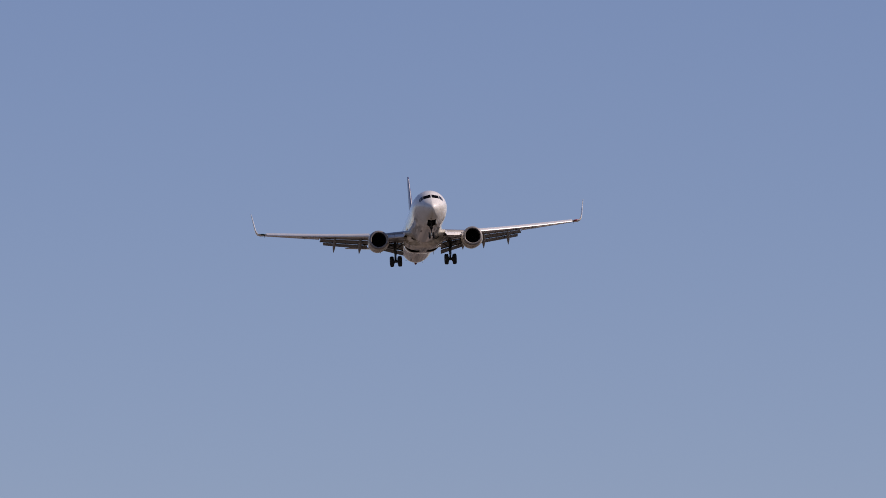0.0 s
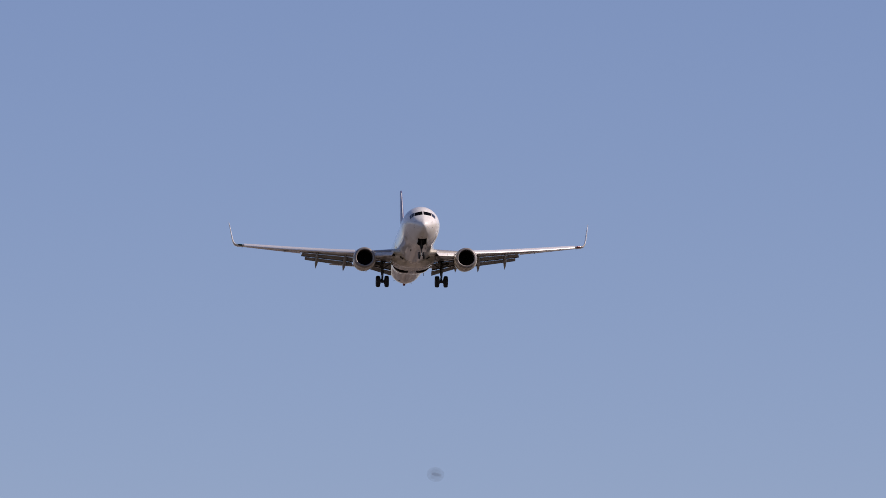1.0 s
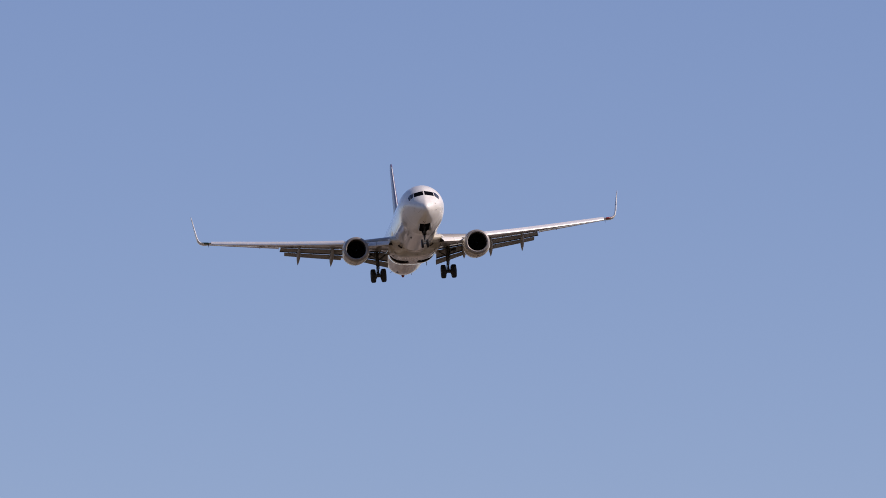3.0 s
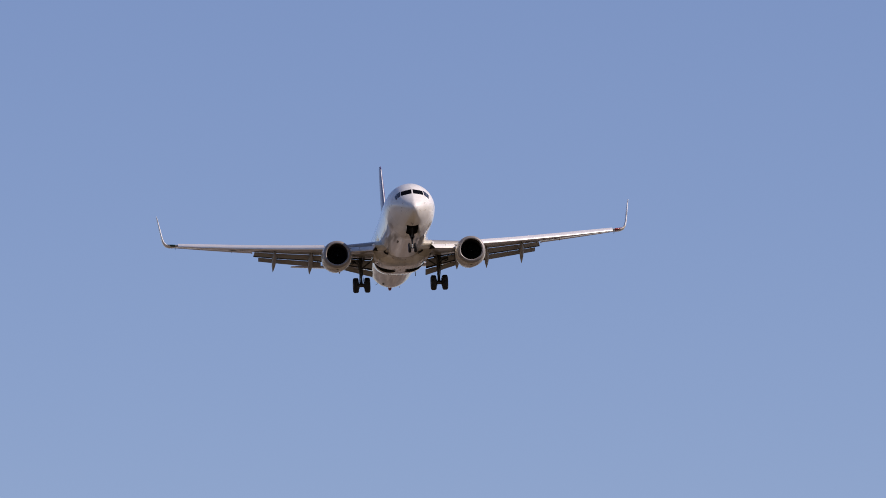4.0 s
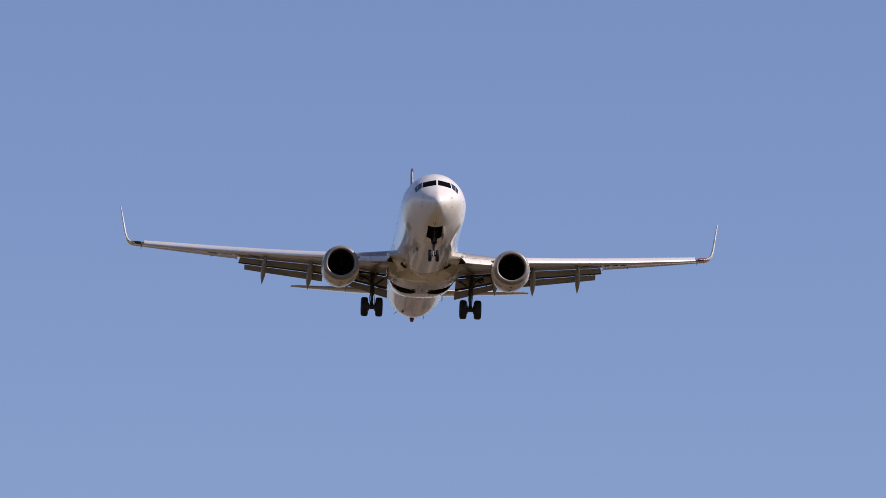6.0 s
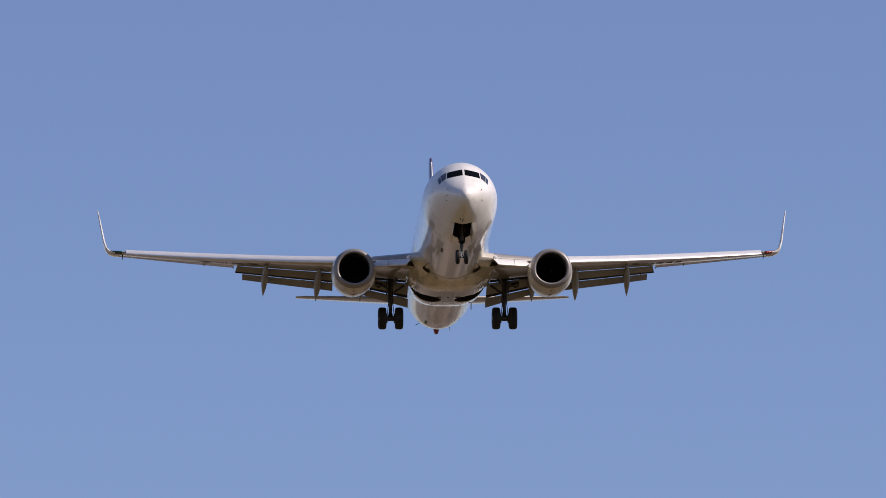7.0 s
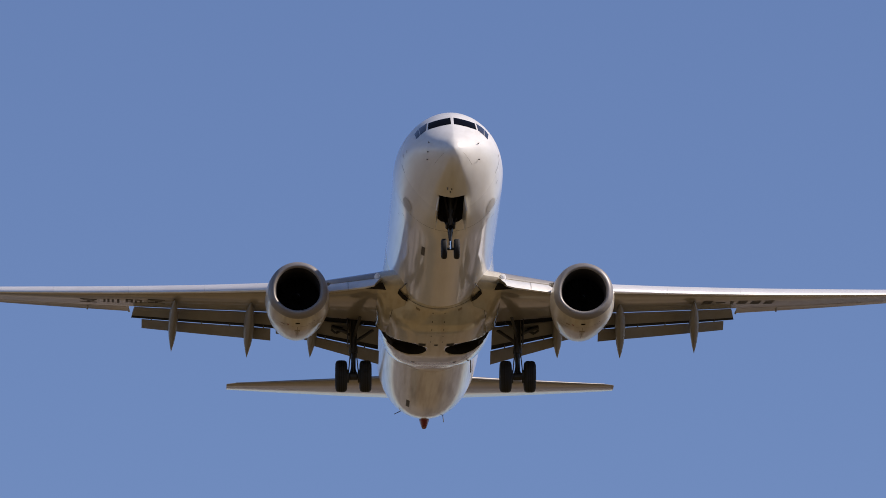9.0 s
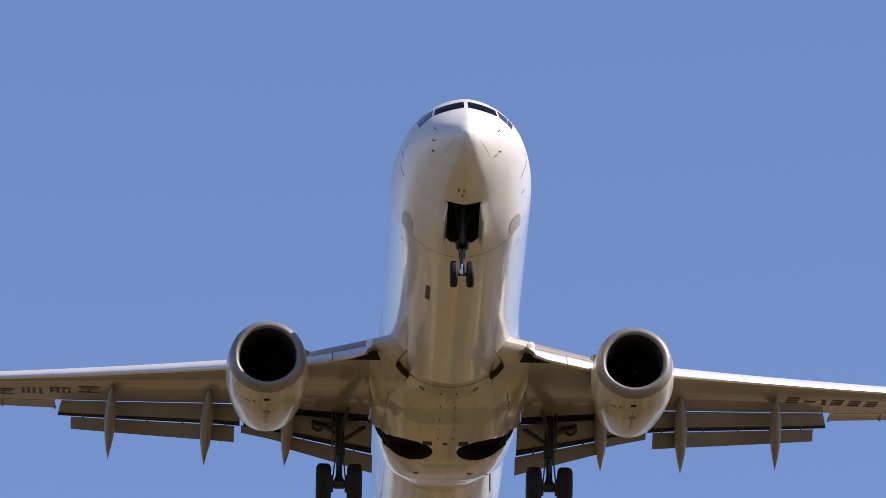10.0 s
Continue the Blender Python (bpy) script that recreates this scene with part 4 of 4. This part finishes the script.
def make_main_gear(side):
    x, y, az = 2.92, 19.68, -3.40
    gear = part("main_gear", tube((side * x, y, -1.0), (side * x, y, -2.45), 0.135), STEEL, airliner, "dark main landing gear leg, lowered")
    part("leg_collar", tube((side * x, y, -2.35), (side * x, y, -2.55), 0.165), STEEL, gear)
    part("piston", tube((side * x, y, -2.45), (side * x, y, -3.3), 0.085), STEEL, gear, "oleo piston")
    part("axle", tube((side * x - 0.62, y, az), (side * x + 0.62, y, az), 0.075), STEEL, gear)
    part("axle_hub", lathe([(-0.16, 0.08), (-0.14, 0.14), (0.14, 0.14), (0.16, 0.08)], (side * x, y, az), "x", 20, caps=True), STEEL, gear)
    for s in (-1, 1):
        wheel("wheel", side * x + s * 0.43, y, az, 0.565, 0.42, gear)
        part("brake_unit", lathe([(s * 0.2, 0.2), (s * 0.16, 0.24), (s * 0.30, 0.25)], (side * x, y, az), "x", 20, caps=True), STEEL, gear)
        part("brake_hose", tube((side * x + s * 0.10, y - 0.1, -2.5), (side * x + s * 0.17, y - 0.14, -3.25), 0.02), LINE, gear)
    # torque links behind the piston, braces, and the leg's door
    part("torque_link", slab([(side * x - 0.13, y + 0.1, -2.52), (side * x + 0.13, y + 0.1, -2.52), (side * x + 0.05, y + 0.42, -2.88), (side * x - 0.05, y + 0.42, -2.88)], 0.06), STEEL, gear)
    part("torque_link", slab([(side * x - 0.05, y + 0.42, -2.88), (side * x + 0.05, y + 0.42, -2.88), (side * x + 0.13, y + 0.1, -3.28), (side * x - 0.13, y + 0.1, -3.28)], 0.06), STEEL, gear)
    part("side_brace", tube((side * (x - 0.05), y, -2.15), (side * 1.75, y + 0.1, -1.35), 0.06), STEEL, gear)
    part("drag_brace", tube((side * x, y - 0.03, -2.0), (side * (x - 0.35), y - 1.2, -1.15), 0.055), STEEL, gear)
    part("walking_beam", tube((side * (x - 0.2), y + 0.25, -1.55), (side * (x + 0.75), y + 0.35, -1.45), 0.07), STEEL, gear)
    part("actuator", tube((side * (x + 0.2), y + 0.1, -1.75), (side * (x + 0.75), y + 0.3, -1.5), 0.055, 0.08), STEEL, gear)
    part("hose_bundle", tube((side * x + side * 0.12, y - 0.12, -1.2), (side * x + side * 0.11, y - 0.13, -2.5), 0.025), LINE, gear)
    for (a, b, c), (d, e, f), rad in (((0.0, -0.16, -1.3), (0.34, -0.2, -1.25), 0.07), ((0.0, 0.14, -1.9), (0.45, 0.32, -1.62), 0.045), ((0.42, 0.34, -1.62), (0.62, 0.36, -1.72), 0.05), ((0.62, 0.36, -1.72), (0.78, 0.34, -1.6), 0.04), ((-0.1, -0.1, -1.6), (-0.55, 0.0, -1.3), 0.04), ((0.0, -0.15, -2.62), (0.0, -0.2, -3.3), 0.03), ((-0.1, -0.14, -2.1), (-0.12, -0.16, -2.6), 0.025)):
        part("gear_rod", tube((side * (x + a), y + b, c), (side * (x + d), y + e, f), rad, None, None, 10), STEEL, gear)
    part("gear_door", slab([(side * (x + 0.21), y - 0.34, -1.25), (side * (x + 0.21), y + 0.34, -1.25), (side * (x + 0.19), y + 0.28, -2.25), (side * (x + 0.19), y - 0.28, -2.25)], 0.04), STEEL, gear, "dark door on the gear leg")
    return gear


for side in (-1, 1):
    make_main_gear(side)

nose_gear = part("nose_gear", tube((0, 3.62, -1.4), (0, 3.88, -2.55), 0.11, 0.075), STEEL, airliner, "dark nose landing gear leg, lowered")
part("piston", tube((0, 3.86, -2.5), (0, 3.945, -2.9), 0.055), STEEL, nose_gear, "dark oleo piston")
part("axle_fork", tube((0, 3.935, -2.86), (0, 3.97, -3.14), 0.06, 0.075), CHROME, nose_gear, "bright metal axle fork")
part("axle", tube((-0.3, 3.97, -3.12), (0.3, 3.97, -3.12), 0.045), STEEL, nose_gear)
part("drag_brace", tube((0, 3.8, -2.25), (0.0, 4.42, -1.75), 0.05), STEEL, nose_gear)
for s in (-1, 1):
    wheel("wheel", s * 0.215, 3.97, -3.12, 0.345, 0.20, nose_gear)
    part("drag_brace", tube((s * 0.06, 3.76, -2.1), (s * 0.24, 3.1, -1.45), 0.035), BLACK, nose_gear)
    part("steering_cylinder", tube((s * 0.12, 3.72, -2.3), (s * 0.12, 3.98, -2.38), 0.05), STEEL, nose_gear)
    part("torque_link", slab([(s * 0.02, 4.0, -2.5), (s * 0.09, 4.0, -2.5), (s * 0.05, 4.2, -2.75), (s * 0.02, 4.2, -2.75)], 0.04), STEEL, nose_gear)
    part("gear_door", slab([(s * 0.44, 2.58, -1.68), (s * 0.44, 4.3, -1.96), (s * 0.53, 4.25, -2.38), (s * 0.52, 2.8, -2.10)], 0.045), WHITE, nose_gear, "white nose gear door, hanging open")
part("drag_link", slab([(-0.24, 4.3, -1.93), (0.24, 4.3, -1.93), (0.07, 3.98, -2.52), (-0.07, 3.98, -2.52)], 0.05), BLACK, nose_gear)
part("taxi_lamp", lathe([(0, 0.02), (0.02, 0.07), (0.1, 0.08)], (0, 3.70, -2.42), "y", 16, caps=True), GLASS, nose_gear, "unlit taxi lamp")


# ---- a small insect that crosses close to the viewer ----
insect = new("insect")
tagged(insect, "tiny dark flying insect with clear wings", "insect")
part("abdomen", lathe([(-0.006, 0.0005), (-0.004, 0.002), (0, 0.003), (0.004, 0.0022), (0.006, 0.0005)], (0, 0, 0), "x", 12, caps=True), INSECT, insect)
part("head", lathe([(0.0055, 0.0005), (0.007, 0.0018), (0.0085, 0.0015), (0.009, 0.0004)], (0, 0, 0), "x", 10, caps=True), INSECT, insect)
for s in (-1, 1):
    for big in (0.010, 0.014):
        fan = [(big * math.cos(k * math.pi / 8), s * 0.004, big * 0.85 * math.sin(k * math.pi / 8)) for k in range(16)]
        part("wing", slab(fan, 0.0003), WING_FILM, insect, "clear beating insect wing")


# ---- what moves ----
# seconds, x, y, z, and turns about x, y, z in degrees
PLANE_ROWS = [
    (0.0, -12.28, 911.96, 116.27, -1.78, -3.09, 4.21),
    (0.5, -12.19, 877.01, 114.37, -1.50, -0.74, 4.32),
    (1.0, -12.17, 842.05, 112.47, -1.21, -0.09, 4.35),
    (1.5, -12.20, 807.09, 110.58, -0.98, -1.80, 4.38),
    (2.0, -12.20, 772.14, 108.73, -0.90, -3.24, 4.49),
    (2.5, -12.20, 737.18, 106.79, -0.48, -4.04, 4.52),
    (2.7, -12.18, 723.19, 105.96, -0.08, -4.20, 4.58),
    (3.8, -12.19, 646.29, 101.91, 0.02, -3.32, 4.50),
    (4.0, -12.18, 632.32, 101.25, -0.30, -2.72, 4.49),
    (4.5, -12.19, 597.36, 99.38, -0.14, -1.05, 4.32),
    (5.0, -12.20, 562.42, 97.63, -0.48, 0.32, 4.18),
    (5.2, -12.22, 548.44, 96.94, -0.62, 0.59, 4.08),
    (6.3, -12.16, 471.54, 92.74, 0.05, 1.36, 4.27),
    (6.5, -12.14, 457.55, 91.95, 0.29, 1.06, 4.38),
    (7.0, -12.17, 422.59, 90.00, 0.77, -0.52, 4.36),
    (7.5, -12.20, 387.63, 88.13, 0.95, -1.73, 4.29),
    (8.0, -12.22, 352.68, 86.32, 0.84, -2.23, 4.25),
    (8.5, -12.22, 317.74, 84.62, 0.31, -1.68, 4.25),
    (9.0, -12.15, 282.81, 82.99, -0.53, -0.30, 4.43),
    (9.5, -12.09, 247.87, 81.32, -1.17, 0.38, 4.62),
    (10.0, -11.98, 212.95, 79.67, -1.94, 0.49, 5.07),
]
INSECT_ROWS = [(0.0, -5.34, 13.76, 3.98), (0.9, -0.699, 13.914, 3.206), (1.0, -0.183, 13.931, 3.12), (1.4, 1.9, 14.0, 2.9), (3.0, 10.0, 14.2, 3.0), (6.5, 27.0, 15.0, 3.4), (10.0, 44.0, 16.0, 3.2)]


def motions():
    walk(airliner, [(t, pose(x, y, z, rx, ry, rz)) for t, x, y, z, rx, ry, rz in PLANE_ROWS])
    walk(insect, [(t, pose(x, y, z, 0, 10, 0)) for t, x, y, z in INSECT_ROWS])


motions()
